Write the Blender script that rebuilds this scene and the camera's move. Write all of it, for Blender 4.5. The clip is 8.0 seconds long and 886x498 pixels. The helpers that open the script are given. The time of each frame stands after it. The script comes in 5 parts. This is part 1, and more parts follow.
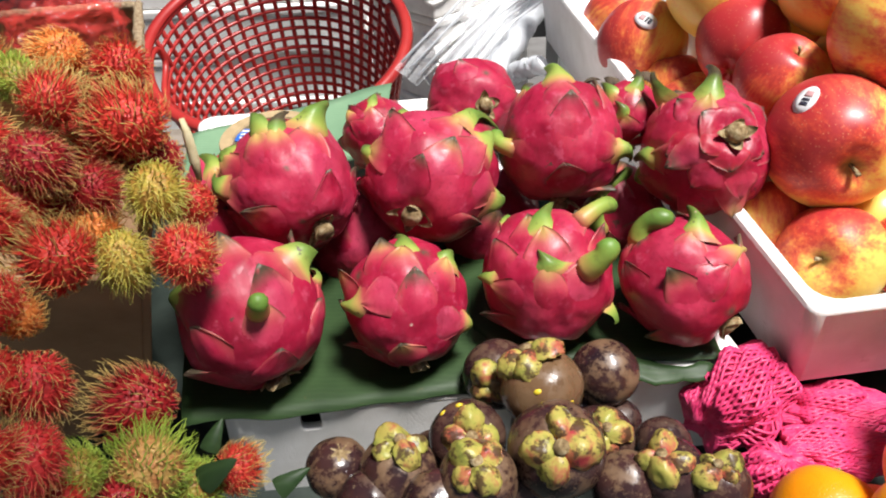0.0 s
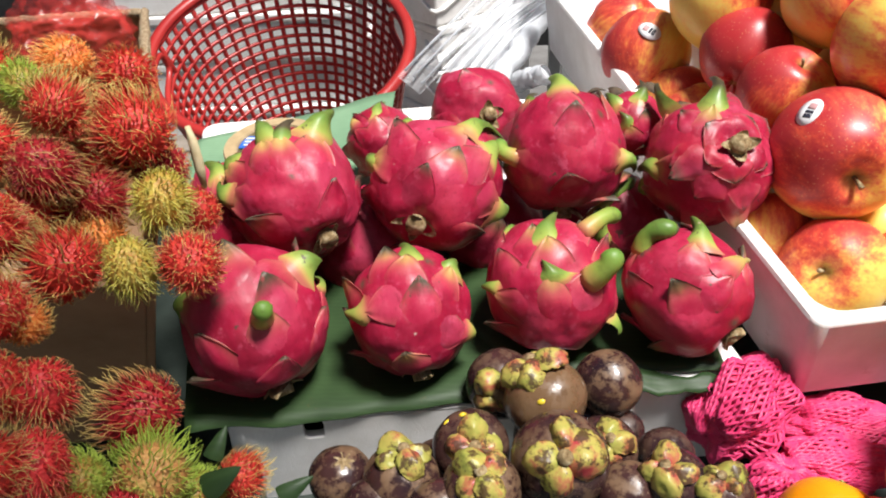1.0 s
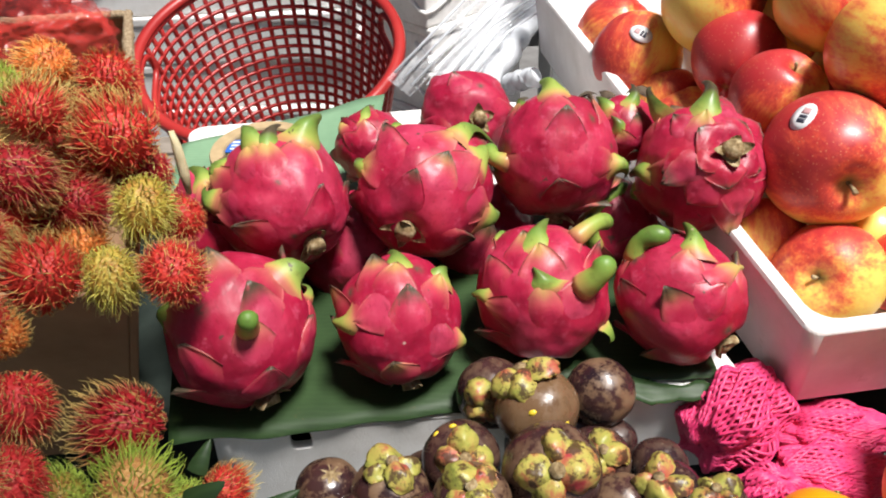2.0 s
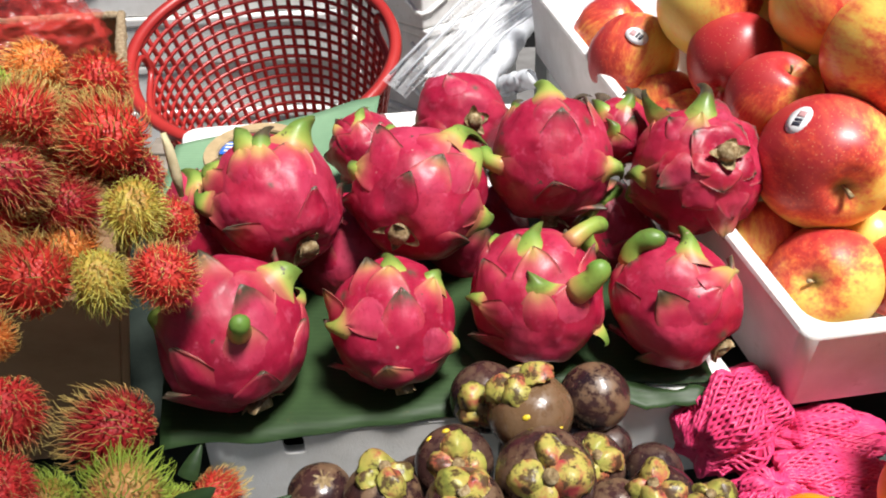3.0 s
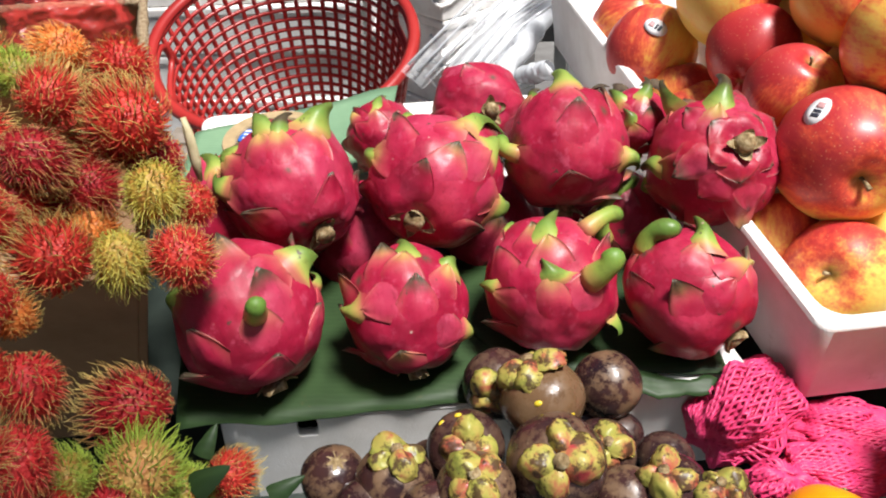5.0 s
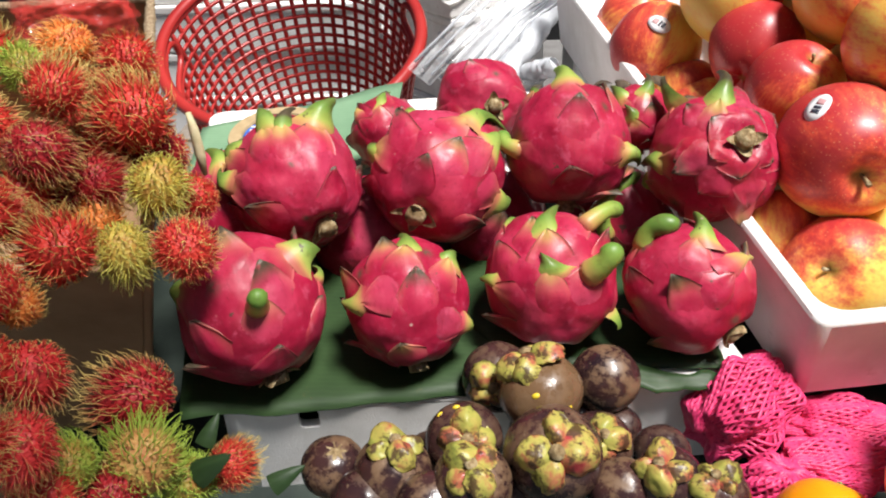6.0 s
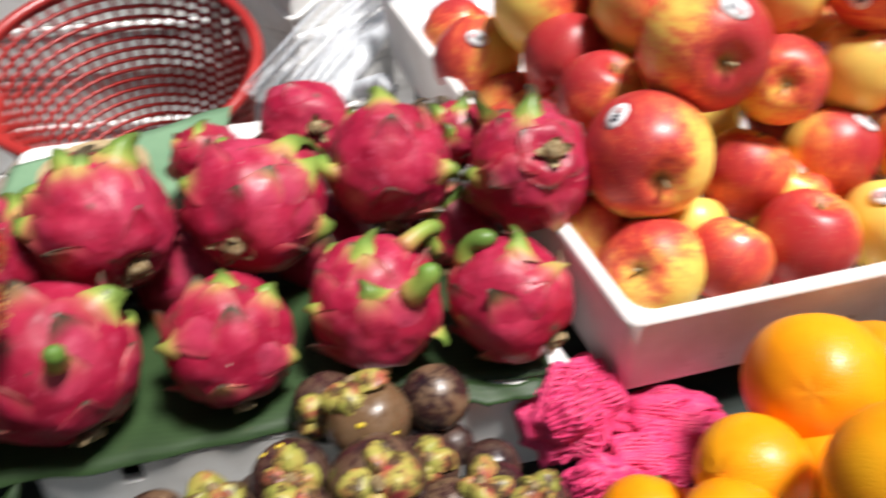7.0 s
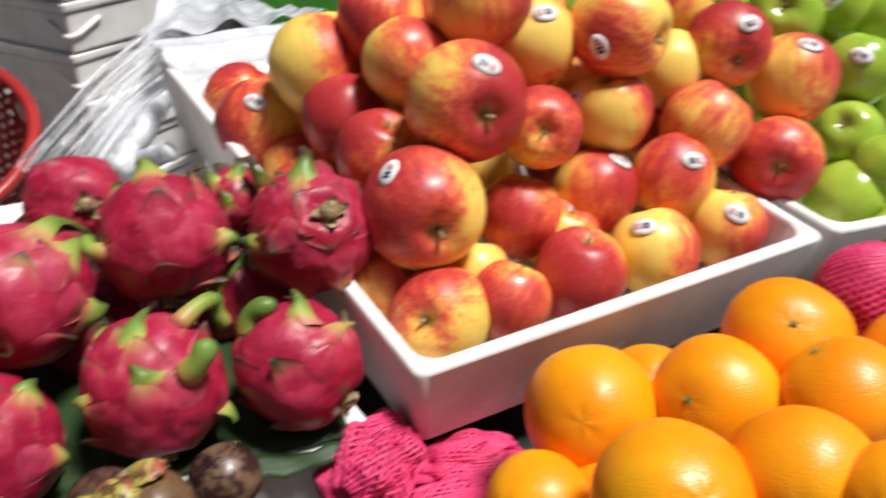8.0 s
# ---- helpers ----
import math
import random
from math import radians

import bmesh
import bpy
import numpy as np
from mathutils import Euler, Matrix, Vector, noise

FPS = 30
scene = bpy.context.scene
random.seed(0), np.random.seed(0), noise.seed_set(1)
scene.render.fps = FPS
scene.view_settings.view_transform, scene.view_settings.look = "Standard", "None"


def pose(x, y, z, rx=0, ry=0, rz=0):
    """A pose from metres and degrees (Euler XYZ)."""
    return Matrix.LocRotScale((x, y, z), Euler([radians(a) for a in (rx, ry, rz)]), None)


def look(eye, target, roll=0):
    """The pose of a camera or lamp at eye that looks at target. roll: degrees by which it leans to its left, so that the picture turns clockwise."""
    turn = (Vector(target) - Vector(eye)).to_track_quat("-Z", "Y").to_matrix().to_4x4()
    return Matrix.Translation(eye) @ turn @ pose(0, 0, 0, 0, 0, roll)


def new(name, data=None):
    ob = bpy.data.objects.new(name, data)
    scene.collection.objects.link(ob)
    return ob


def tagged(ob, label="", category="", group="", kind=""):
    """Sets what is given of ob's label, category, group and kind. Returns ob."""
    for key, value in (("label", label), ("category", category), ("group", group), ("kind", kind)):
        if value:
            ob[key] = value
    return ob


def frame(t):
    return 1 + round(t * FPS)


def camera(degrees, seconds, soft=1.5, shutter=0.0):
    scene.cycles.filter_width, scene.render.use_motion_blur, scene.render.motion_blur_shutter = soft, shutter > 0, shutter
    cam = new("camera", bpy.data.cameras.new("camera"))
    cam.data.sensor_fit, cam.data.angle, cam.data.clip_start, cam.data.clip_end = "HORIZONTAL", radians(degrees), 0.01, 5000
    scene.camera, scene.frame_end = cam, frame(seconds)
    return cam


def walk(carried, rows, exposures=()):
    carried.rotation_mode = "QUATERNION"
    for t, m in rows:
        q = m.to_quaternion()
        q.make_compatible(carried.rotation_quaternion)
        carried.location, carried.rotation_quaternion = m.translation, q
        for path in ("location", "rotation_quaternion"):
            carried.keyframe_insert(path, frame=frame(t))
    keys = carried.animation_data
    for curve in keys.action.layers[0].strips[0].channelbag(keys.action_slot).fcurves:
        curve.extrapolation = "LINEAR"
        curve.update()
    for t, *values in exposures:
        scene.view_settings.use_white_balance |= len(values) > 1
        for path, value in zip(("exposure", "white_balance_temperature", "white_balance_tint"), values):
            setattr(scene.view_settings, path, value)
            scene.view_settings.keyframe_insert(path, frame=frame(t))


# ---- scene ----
cam = camera(59.3, 8.0, 2.0, 0.85)
PATH = [
    (0, (0.0014, -0.0183, 1.1299), (-0.1185, 1.6501, 0.0336), -3.39),
    (0.5, (-0.0017, -0.0194, 1.1303), (-0.1253, 1.6520, 0.0389), -3.22),
    (1, (-0.0017, -0.0186, 1.1322), (-0.1204, 1.6593, 0.0502), -2.94),
    (1.5, (-0.0020, -0.0131, 1.1314), (-0.1060, 1.6656, 0.0491), -2.82),
    (3, (0.0011, -0.0039, 1.1307), (-0.0872, 1.6762, 0.0493), -2.42),
    (3.5, (0.0002, -0.0048, 1.1311), (-0.0904, 1.6755, 0.0502), -2.33),
    (4, (-0.0006, -0.0064, 1.1308), (-0.0987, 1.6762, 0.0539), -2.28),
    (4.5, (0.0007, -0.0085, 1.1308), (-0.1078, 1.6696, 0.0481), -2.24),
    (5, (0.0022, -0.0097, 1.1275), (-0.1279, 1.6617, 0.0369), -2.39),
    (6.3, (0.0163, -0.0160, 1.1277), (-0.1412, 1.6498, 0.0322), -2.62),
    (6.5, (0.0236, -0.0126, 1.1307), (-0.0838, 1.6529, 0.0287), -2.56),
    (7, (0.0540, -0.0038, 1.1336), (0.1971, 1.6685, 0.0461), -1.64),
    (7.5, (0.0777, -0.0027, 1.1365), (0.4479, 1.6697, 0.1040), -0.63),
    (8, (0.0969, -0.0081, 1.1393), (0.6518, 1.6420, 0.1547), -0.17),
]
walk(cam, [(t, look(eye, target, roll)) for t, eye, target, roll in PATH], [(0.0, 0.55), (5.2, 0.55), (7.0, 0.44), (8.0, 0.10)])

# ---- world, sun and exposure ----
SUN_TO = Vector((0.30, -0.17, 0.94)).normalized()
world = bpy.data.worlds.new("sky")
scene.world = world
world.use_nodes = True
wt = world.node_tree
sky = wt.nodes.new("ShaderNodeTexSky")
sky.sky_type, sky.sun_disc = "NISHITA", False
sky.sun_elevation = math.asin(SUN_TO.z)
sky.sun_rotation = math.atan2(SUN_TO.x, SUN_TO.y)
wt.links.new(sky.outputs[0], wt.nodes["Background"].inputs[0])
wt.nodes["Background"].inputs[1].default_value = 0.024
sun = new("sun", bpy.data.lights.new("sun", "SUN"))
sun.data.energy, sun.data.angle, sun.data.color = 5.0, radians(13), (1.0, 0.965, 0.935)
sun.matrix_world = look((0.3, 0.2, 3.0), Vector((0.3, 0.2, 3.0)) - SUN_TO)


# ---- materials ----
class Mat:
    """A small wrapper round one node material."""

    def __init__(self, name, rough=0.5, spec=0.5):
        self.m = bpy.data.materials.new(name)
        self.m.use_nodes = True
        self.t = self.m.node_tree
        self.b = self.t.nodes["Principled BSDF"]
        self.b.inputs["Roughness"].default_value = rough
        self.b.inputs["Specular IOR Level"].default_value = spec
        self.co = self.node("ShaderNodeTexCoord").outputs["Object"]

    def node(self, kind, **settings):
        n = self.t.nodes.new(kind)
        for k, v in settings.items():
            n.inputs[k.replace("_", " ")].default_value = v
        return n

    def link(self, a, b):
        self.t.links.new(a, b)

    def noise(self, scale, detail=4.0, rough=0.55, co=None, stretch=None):
        n = self.node("ShaderNodeTexNoise", Scale=scale, Detail=detail, Roughness=rough)
        src = co or self.co
        if stretch:
            mp = self.node("ShaderNodeMapping")
            mp.inputs["Scale"].default_value = stretch
            self.link(src, mp.inputs[0])
            src = mp.outputs[0]
        self.link(src, n.inputs["Vector"])
        return n.outputs["Fac"]

    def cells(self, scale, feature="F1", co=None, out="Distance"):
        n = self.node("ShaderNodeTexVoronoi", Scale=scale)
        n.feature = feature
        self.link(co or self.co, n.inputs["Vector"])
        return n.outputs[out]

    def ramp(self, fac, *stops):
        n = self.node("ShaderNodeValToRGB")
        el = n.color_ramp.elements
        while len(el) < len(stops):
            el.new(0.5)
        for e, (p, c) in zip(el, stops):
            e.position, e.color = p, (*c, 1.0) if len(c) == 3 else c
        self.link(fac, n.inputs[0])
        return n.outputs[0]

    def fac(self, value, lo, hi, a=0.0, b=1.0):
        n = self.node("ShaderNodeMapRange")
        n.interpolation_type = "SMOOTHSTEP"
        for i, v in ((1, lo), (2, hi), (3, a), (4, b)):
            n.inputs[i].default_value = v
        self.link(value, n.inputs[0])
        return n.outputs[0]

    def mix(self, fac, a, b, blend="MIX"):
        n = self.node("ShaderNodeMix")
        n.data_type, n.blend_type = "RGBA", blend
        for v, s in ((fac, n.inputs[0]), (a, n.inputs[6]), (b, n.inputs[7])):
            if isinstance(v, (int, float)):
                s.default_value = v
            elif isinstance(v, tuple):
                s.default_value = (*v, 1.0)
            else:
                self.link(v, s)
        return n.outputs[2]

    def math(self, op, a, b=0.0):
        n = self.node("ShaderNodeMath")
        n.operation = op
        for v, s in ((a, n.inputs[0]), (b, n.inputs[1])):
            if isinstance(v, (int, float)):
                s.default_value = v
            else:
                self.link(v, s)
        return n.outputs[0]

    def attr(self, name):
        n = self.node("ShaderNodeAttribute")
        n.attribute_name = name
        return n.outputs["Fac"]

    def info(self, out="Random"):
        return self.node("ShaderNodeObjectInfo").outputs[out]

    def shifted(self):
        """Object coordinates moved by the object's own random number."""
        n = self.node("ShaderNodeVectorMath")
        n.operation = "ADD"
        self.link(self.co, n.inputs[0])
        c = self.node("ShaderNodeCombineXYZ")
        r = self.math("MULTIPLY", self.info(), 37.0)
        for i in range(3):
            self.link(r, c.inputs[i])
        self.link(c.outputs[0], n.inputs[1])
        return n.outputs[0]

    def paint(self, colour):
        if isinstance(colour, tuple):
            self.b.inputs["Base Color"].default_value = (*colour, 1.0)
        else:
            self.link(colour, self.b.inputs["Base Color"])
        return self

    def bump(self, height, strength=0.3, distance=0.001):
        n = self.node("ShaderNodeBump", Strength=strength, Distance=distance)
        self.link(height, n.inputs["Height"])
        self.link(n.outputs[0], self.b.inputs["Normal"])
        return self

    def gloss(self, value):
        self.link(value, self.b.inputs["Roughness"])
        return self


def dragon_skin():
    m = Mat("dragon_fruit_skin", 0.33, 0.36)
    m.b.inputs["Coat Weight"].default_value = 0.10
    m.b.inputs["Coat Roughness"].default_value = 0.38
    co = m.shifted()
    base = m.ramp(m.noise(22, 4, 0.55, co), (0.25, (0.20, 0.004, 0.020)), (0.5, (0.37, 0.010, 0.044)), (0.75, (0.49, 0.036, 0.086)))
    base = m.mix(m.fac(m.noise(170, 3, 0.6, co), 0.45, 0.75, 0.0, 0.25), base, (0.46, 0.045, 0.095))
    # broad, slightly paler cheeks and redder shoulders
    base = m.mix(m.fac(m.noise(9, 2, 0.5, co), 0.5, 0.72, 0.0, 0.5), base, (0.48, 0.060, 0.125))
    base = m.mix(m.fac(m.noise(13, 3, 0.5, m.co), 0.55, 0.75, 0.0, 0.55), base, (0.36, 0.012, 0.022))
    base = m.mix(m.fac(m.noise(300, 5, 0.7, co, (1.0, 1.0, 0.35)), 0.50, 0.72, 0.0, 0.55), base, (0.20, 0.006, 0.020))
    base = m.mix(m.fac(m.noise(85, 5, 0.65, co), 0.56, 0.70, 0.0, 0.55), base, (0.52, 0.075, 0.14))
    pale = m.math("MULTIPLY", m.attr("pale"), m.fac(m.noise(45, 3, 0.5, co), 0.3, 0.65, 0.35, 1.0))
    c = m.ramp(m.attr("tip"), (0.0, (0.55, 0.02, 0.08)), (0.15, (0.42, 0.09, 0.08)), (0.24, (0.46, 0.30, 0.09)), (0.36, (0.30, 0.38, 0.07)), (0.62, (0.13, 0.25, 0.04)), (0.86, (0.085, 0.15, 0.024)), (1.0, (0.04, 0.04, 0.02)))
    c = m.mix(m.fac(m.attr("tip"), 0.04, 0.2), base, c)
    c = m.mix(m.math("MULTIPLY", pale, 0.40), c, (0.64, 0.28, 0.18))
    olive = m.math("MULTIPLY", m.fac(m.attr("tip"), 0.28, 0.5), m.fac(m.noise(120, 4, 0.65, co), 0.52, 0.68))
    c = m.mix(m.math("MULTIPLY", olive, 0.4), c, (0.085, 0.085, 0.022))
    scar = m.fac(m.noise(62, 4, 0.7, co), 0.665, 0.70)
    c = m.mix(m.math("MULTIPLY", scar, 0.85), c, (0.07, 0.045, 0.03))
    fleck = m.fac(m.cells(95, co=co), 0.05, 0.14, 0.8, 0.0)
    c = m.mix(m.math("MULTIPLY", fleck, m.fac(m.noise(33, 3, 0.5, co), 0.58, 0.70)), c, (0.60, 0.42, 0.36))
    c = m.mix(m.math("MULTIPLY", m.attr("dry"), m.fac(m.noise(150, 4, 0.6, co), 0.25, 0.50)), c, (0.085, 0.065, 0.042))
    dents = m.math("ADD", m.noise(30, 3, 0.5, co), m.math("MULTIPLY", m.noise(260, 4, 0.6, co), 0.14))
    m.paint(c).bump(dents, 0.40, 0.0034)
    m.gloss(m.fac(m.noise(60, 3, 0.5, co), 0.3, 0.7, 0.36, 0.54))
    return m.m


def dry_brown(name="dry_stem"):
    m = Mat(name, 0.8, 0.2)
    m.paint(m.ramp(m.noise(220, 5), (0.3, (0.10, 0.06, 0.025)), (0.5, (0.28, 0.20, 0.10)), (0.72, (0.50, 0.42, 0.26))))
    return m.bump(m.noise(500, 4), 0.7, 0.001).m


def apple_skin():
    m = Mat("apple_skin", 0.22, 0.5)
    co = m.shifted()
    blush = m.node("ShaderNodeSeparateColor")
    m.link(m.info("Color"), blush.inputs[0])
    amount = blush.outputs[0]
    streak = m.noise(150, 5, 0.6, co, (1.0, 1.0, 0.10))
    patch = m.noise(13, 3, 0.45, co)
    # the blushed cheek lies towards the apple's own +x side
    sep = m.node("ShaderNodeSeparateXYZ")
    m.link(m.co, sep.inputs[0])
    cheek = m.math("MULTIPLY", sep.outputs[0], 19.0)
    f = m.math("ADD", m.math("MULTIPLY", m.math("SUBTRACT", patch, 0.5), 2.6), cheek)
    f = m.math("ADD", f, m.math("MULTIPLY", m.math("SUBTRACT", streak, 0.5), 1.4))
    f = m.math("ADD", f, m.math("MULTIPLY", m.math("SUBTRACT", m.noise(420, 3, 0.6, co, (1.0, 1.0, 0.45)), 0.5), 0.6))
    f = m.math("ADD", f, m.math("MULTIPLY", m.math("SUBTRACT", amount, 0.46), 2.4))
    c = m.ramp(m.fac(f, -0.7, 0.9), (0.0, (0.90, 0.66, 0.14)), (0.27, (0.90, 0.50, 0.10)), (0.48, (0.84, 0.26, 0.075)), (0.72, (0.70, 0.095, 0.05)), (1.0, (0.44, 0.030, 0.034)))
    dots = m.fac(m.cells(330, co=co), 0.10, 0.22, 1.0, 0.0)
    c = m.mix(m.math("MULTIPLY", dots, 0.45), c, (0.72, 0.42, 0.2))
    hollow = m.attr("hollow")
    c = m.mix(m.math("MULTIPLY", m.fac(hollow, 0.35, 1.0), 0.75), c, (0.30, 0.22, 0.05))
    m.paint(c).bump(m.noise(90, 3, 0.5, co), 0.10, 0.0006)
    m.gloss(m.fac(m.noise(40, 3, 0.5, co), 0.3, 0.7, 0.28, 0.50))
    return m.m


def green_apple_skin():
    m = Mat("green_apple_skin", 0.22, 0.5)
    co = m.shifted()
    c = m.ramp(m.noise(25, 4, 0.55, co), (0.3, (0.24, 0.42, 0.03)), (0.7, (0.46, 0.58, 0.07)))
    dots = m.fac(m.cells(300, co=co), 0.10, 0.2, 1.0, 0.0)
    c = m.mix(m.math("MULTIPLY", dots, 0.5), c, (0.6, 0.66, 0.3))
    c = m.mix(m.math("MULTIPLY", m.attr("hollow"), 0.8), c, (0.16, 0.14, 0.03))
    return m.paint(c).bump(m.noise(90, 3, 0.5, co), 0.1, 0.0006).m


def orange_skin():
    m = Mat("orange_peel", 0.36, 0.45)
    co = m.shifted()
    c = m.ramp(m.noise(18, 4, 0.55, co), (0.3, (0.86, 0.25, 0.003)), (0.55, (0.92, 0.34, 0.004)), (0.78, (0.94, 0.44, 0.010)))
    spots = m.fac(m.noise(130, 3, 0.7, co), 0.70, 0.76)
    c = m.mix(m.math("MULTIPLY", spots, 0.5), c, (0.35, 0.14, 0.02))
    c = m.mix(m.math("MULTIPLY", m.attr("hollow"), 0.5), c, (0.62, 0.30, 0.02))
    pores = m.cells(560, co=co)
    h = m.math("ADD", m.fac(pores, 0.0, 0.5), m.math("MULTIPLY", m.noise(120, 3, 0.5, co), 0.35))
    m.paint(c).bump(h, 0.32, 0.0006)
    return m.m


def mangosteen_skin():
    m = Mat("mangosteen_rind", 0.38, 0.5)
    co = m.shifted()
    c = m.ramp(m.noise(30, 4, 0.6, co), (0.35, (0.018, 0.009, 0.012)), (0.6, (0.048, 0.020, 0.019)))
    scuff = m.fac(m.noise(48, 6, 0.72, co), 0.46, 0.60)
    c = m.mix(m.math("MULTIPLY", scuff, m.fac(m.info("Random"), 0.0, 1.0, 0.25, 1.0)), c, (0.17, 0.100, 0.055))
    c = m.mix(m.fac(m.noise(260, 4, 0.7, co), 0.62, 0.7, 0.0, 0.6), c, (0.26, 0.18, 0.11))
    cork = m.node("ShaderNodeSeparateColor")
    m.link(m.info("Color"), cork.inputs[0])
    c = m.mix(m.math("MULTIPLY", cork.outputs[0], m.fac(m.noise(36, 4, 0.6, co), 0.3, 0.5, 0.55, 1.0)), c, (0.16, 0.092, 0.045))
    m.paint(c).bump(m.noise(150, 4, 0.6, co), 0.35, 0.001)
    m.gloss(m.fac(m.noise(48, 6, 0.72, co), 0.45, 0.65, 0.20, 0.60))
    return m.m


def calyx_skin():
    m = Mat("mangosteen_calyx", 0.40, 0.4)
    co = m.shifted()
    c = m.ramp(m.noise(62, 4, 0.6, co), (0.33, (0.34, 0.035, 0.040)), (0.42, (0.36, 0.14, 0.06)), (0.50, (0.40, 0.33, 0.08)), (0.64, (0.30, 0.30, 0.06)), (0.78, (0.12, 0.14, 0.03)))
    brown = m.fac(m.noise(85, 6, 0.72, co), 0.49, 0.58)
    c = m.mix(m.math("MULTIPLY", brown, 0.92), c, (0.060, 0.030, 0.016))
    return m.paint(c).bump(m.noise(160, 4, 0.6, co), 0.45, 0.0014).m


def rambutan_skin():
    m = Mat("rambutan_rind", 0.5, 0.35)
    co = m.shifted()
    tint = m.info("Color")
    c = m.mix(m.fac(m.noise(90, 3, 0.6, co), 0.35, 0.7, 0.0, 0.6), tint, (0.36, 0.02, 0.02))
    return m.paint(c).bump(m.cells(420, co=co), 0.6, 0.0015).m


def rambutan_hair():
    m = Mat("rambutan_hair", 0.42, 0.35)
    tint = m.info("Color")
    c = m.mix(m.fac(m.attr("tip"), 0.28, 0.95), tint, (0.60, 0.50, 0.15))
    red = m.mix(m.fac(m.attr("tip"), 0.3, 1.0), tint, (0.46, 0.26, 0.09))
    f = m.fac(m.attr("kind"), 0.60, 0.95)
    c = m.mix(f, c, red)
    c = m.mix(m.fac(m.attr("kind"), -0.9, -0.1, 1.0, 0.0), c, m.mix(m.fac(m.attr("tip"), 0.0, 0.5), tint, (0.36, 0.50, 0.07)))
    return m.paint(c).m


def styrofoam():
    m = Mat("white_styrofoam", 0.75, 0.25)
    c = m.ramp(m.noise(14, 5, 0.6), (0.35, (0.74, 0.72, 0.69)), (0.6, (0.88, 0.87, 0.85)))
    c = m.mix(m.fac(m.noise(38, 6, 0.75), 0.60, 0.72, 0.0, 0.35), c, (0.42, 0.36, 0.30))
    cell = m.cells(330, "DISTANCE_TO_EDGE")
    h = m.math("ADD", m.fac(cell, 0.0, 0.12), m.math("MULTIPLY", m.noise(900, 3), 0.5))
    return m.paint(c).bump(h, 0.20, 0.0006).m


def cardboard():
    m = Mat("brown_cardboard", 0.85, 0.15)
    c = m.ramp(m.noise(20, 5, 0.6), (0.3, (0.25, 0.145, 0.078)), (0.7, (0.36, 0.22, 0.125)))
    c = m.mix(m.fac(m.noise(260, 3, 0.6, None, (0.06, 1.0, 1.0)), 0.4, 0.7, 0.0, 0.14), c, (0.34, 0.22, 0.13))
    return m.paint(c).bump(m.noise(220, 3, 0.6, None, (1.0, 1.0, 0.08)), 0.10, 0.0006).m


def cardboard_edge():
    m = Mat("corrugated_edge", 0.9, 0.1)
    c = m.ramp(m.noise(420, 4, 0.7), (0.35, (0.22, 0.14, 0.075)), (0.65, (0.56, 0.44, 0.29)))
    return m.paint(c).bump(m.noise(420, 4, 0.7), 1.0, 0.003).m


def red_plastic():
    m = Mat("red_plastic", 0.34, 0.5)
    c = m.ramp(m.noise(9, 4, 0.6), (0.3, (0.31, 0.018, 0.018)), (0.7, (0.43, 0.034, 0.028)))
    c = m.mix(m.fac(m.noise(55, 6, 0.7), 0.58, 0.72, 0.0, 0.4), c, (0.20, 0.05, 0.04))
    return m.paint(c).bump(m.noise(80, 3), 0.12, 0.001).m


def leaf_green(name, dark, light):
    m = Mat(name, 0.50, 0.30)
    vein = m.node("ShaderNodeTexWave", Scale=70.0, Distortion=2.5, Detail=2.0)
    vein.bands_direction = "Y"
    m.link(m.co, vein.inputs["Vector"])
    c = m.ramp(m.noise(12, 5, 0.6), (0.3, dark), (0.7, light))
    c = m.mix(m.fac(vein.outputs["Fac"], 0.3, 1.0, 0.0, 0.10), c, tuple(v * 1.6 for v in light))
    c = m.mix(m.fac(m.noise(40, 5, 0.7), 0.66, 0.74, 0.0, 0.7), c, (0.12, 0.085, 0.03))
    return m.paint(c).bump(vein.outputs["Fac"], 0.07, 0.0006).m


def plain(name, dark, light, rough=0.5, scale=30, bump=0.2):
    m = Mat(name, rough, 0.4)
    m.paint(m.ramp(m.noise(scale, 5, 0.6), (0.3, dark), (0.7, light)))
    return m.bump(m.noise(scale * 5, 4), bump, 0.001).m


def clear_plastic(name, tint, cover, crease=0.8):
    m = Mat(name, 0.12, 0.6)
    m.paint(tint)
    out = m.t.nodes["Material Output"]
    tr = m.node("ShaderNodeBsdfTransparent")
    mx = m.node("ShaderNodeMixShader")
    m.link(m.fac(m.noise(25, 5, 0.6), 0.35, 0.75, max(0.0, cover - 0.15), min(1.0, cover + 0.25)), mx.inputs[0])
    m.link(tr.outputs[0], mx.inputs[1])
    m.link(m.b.outputs[0], mx.inputs[2])
    m.link(mx.outputs[0], out.inputs["Surface"])
    m.bump(m.noise(30, 5, 0.6), crease, 0.006)
    return m.m


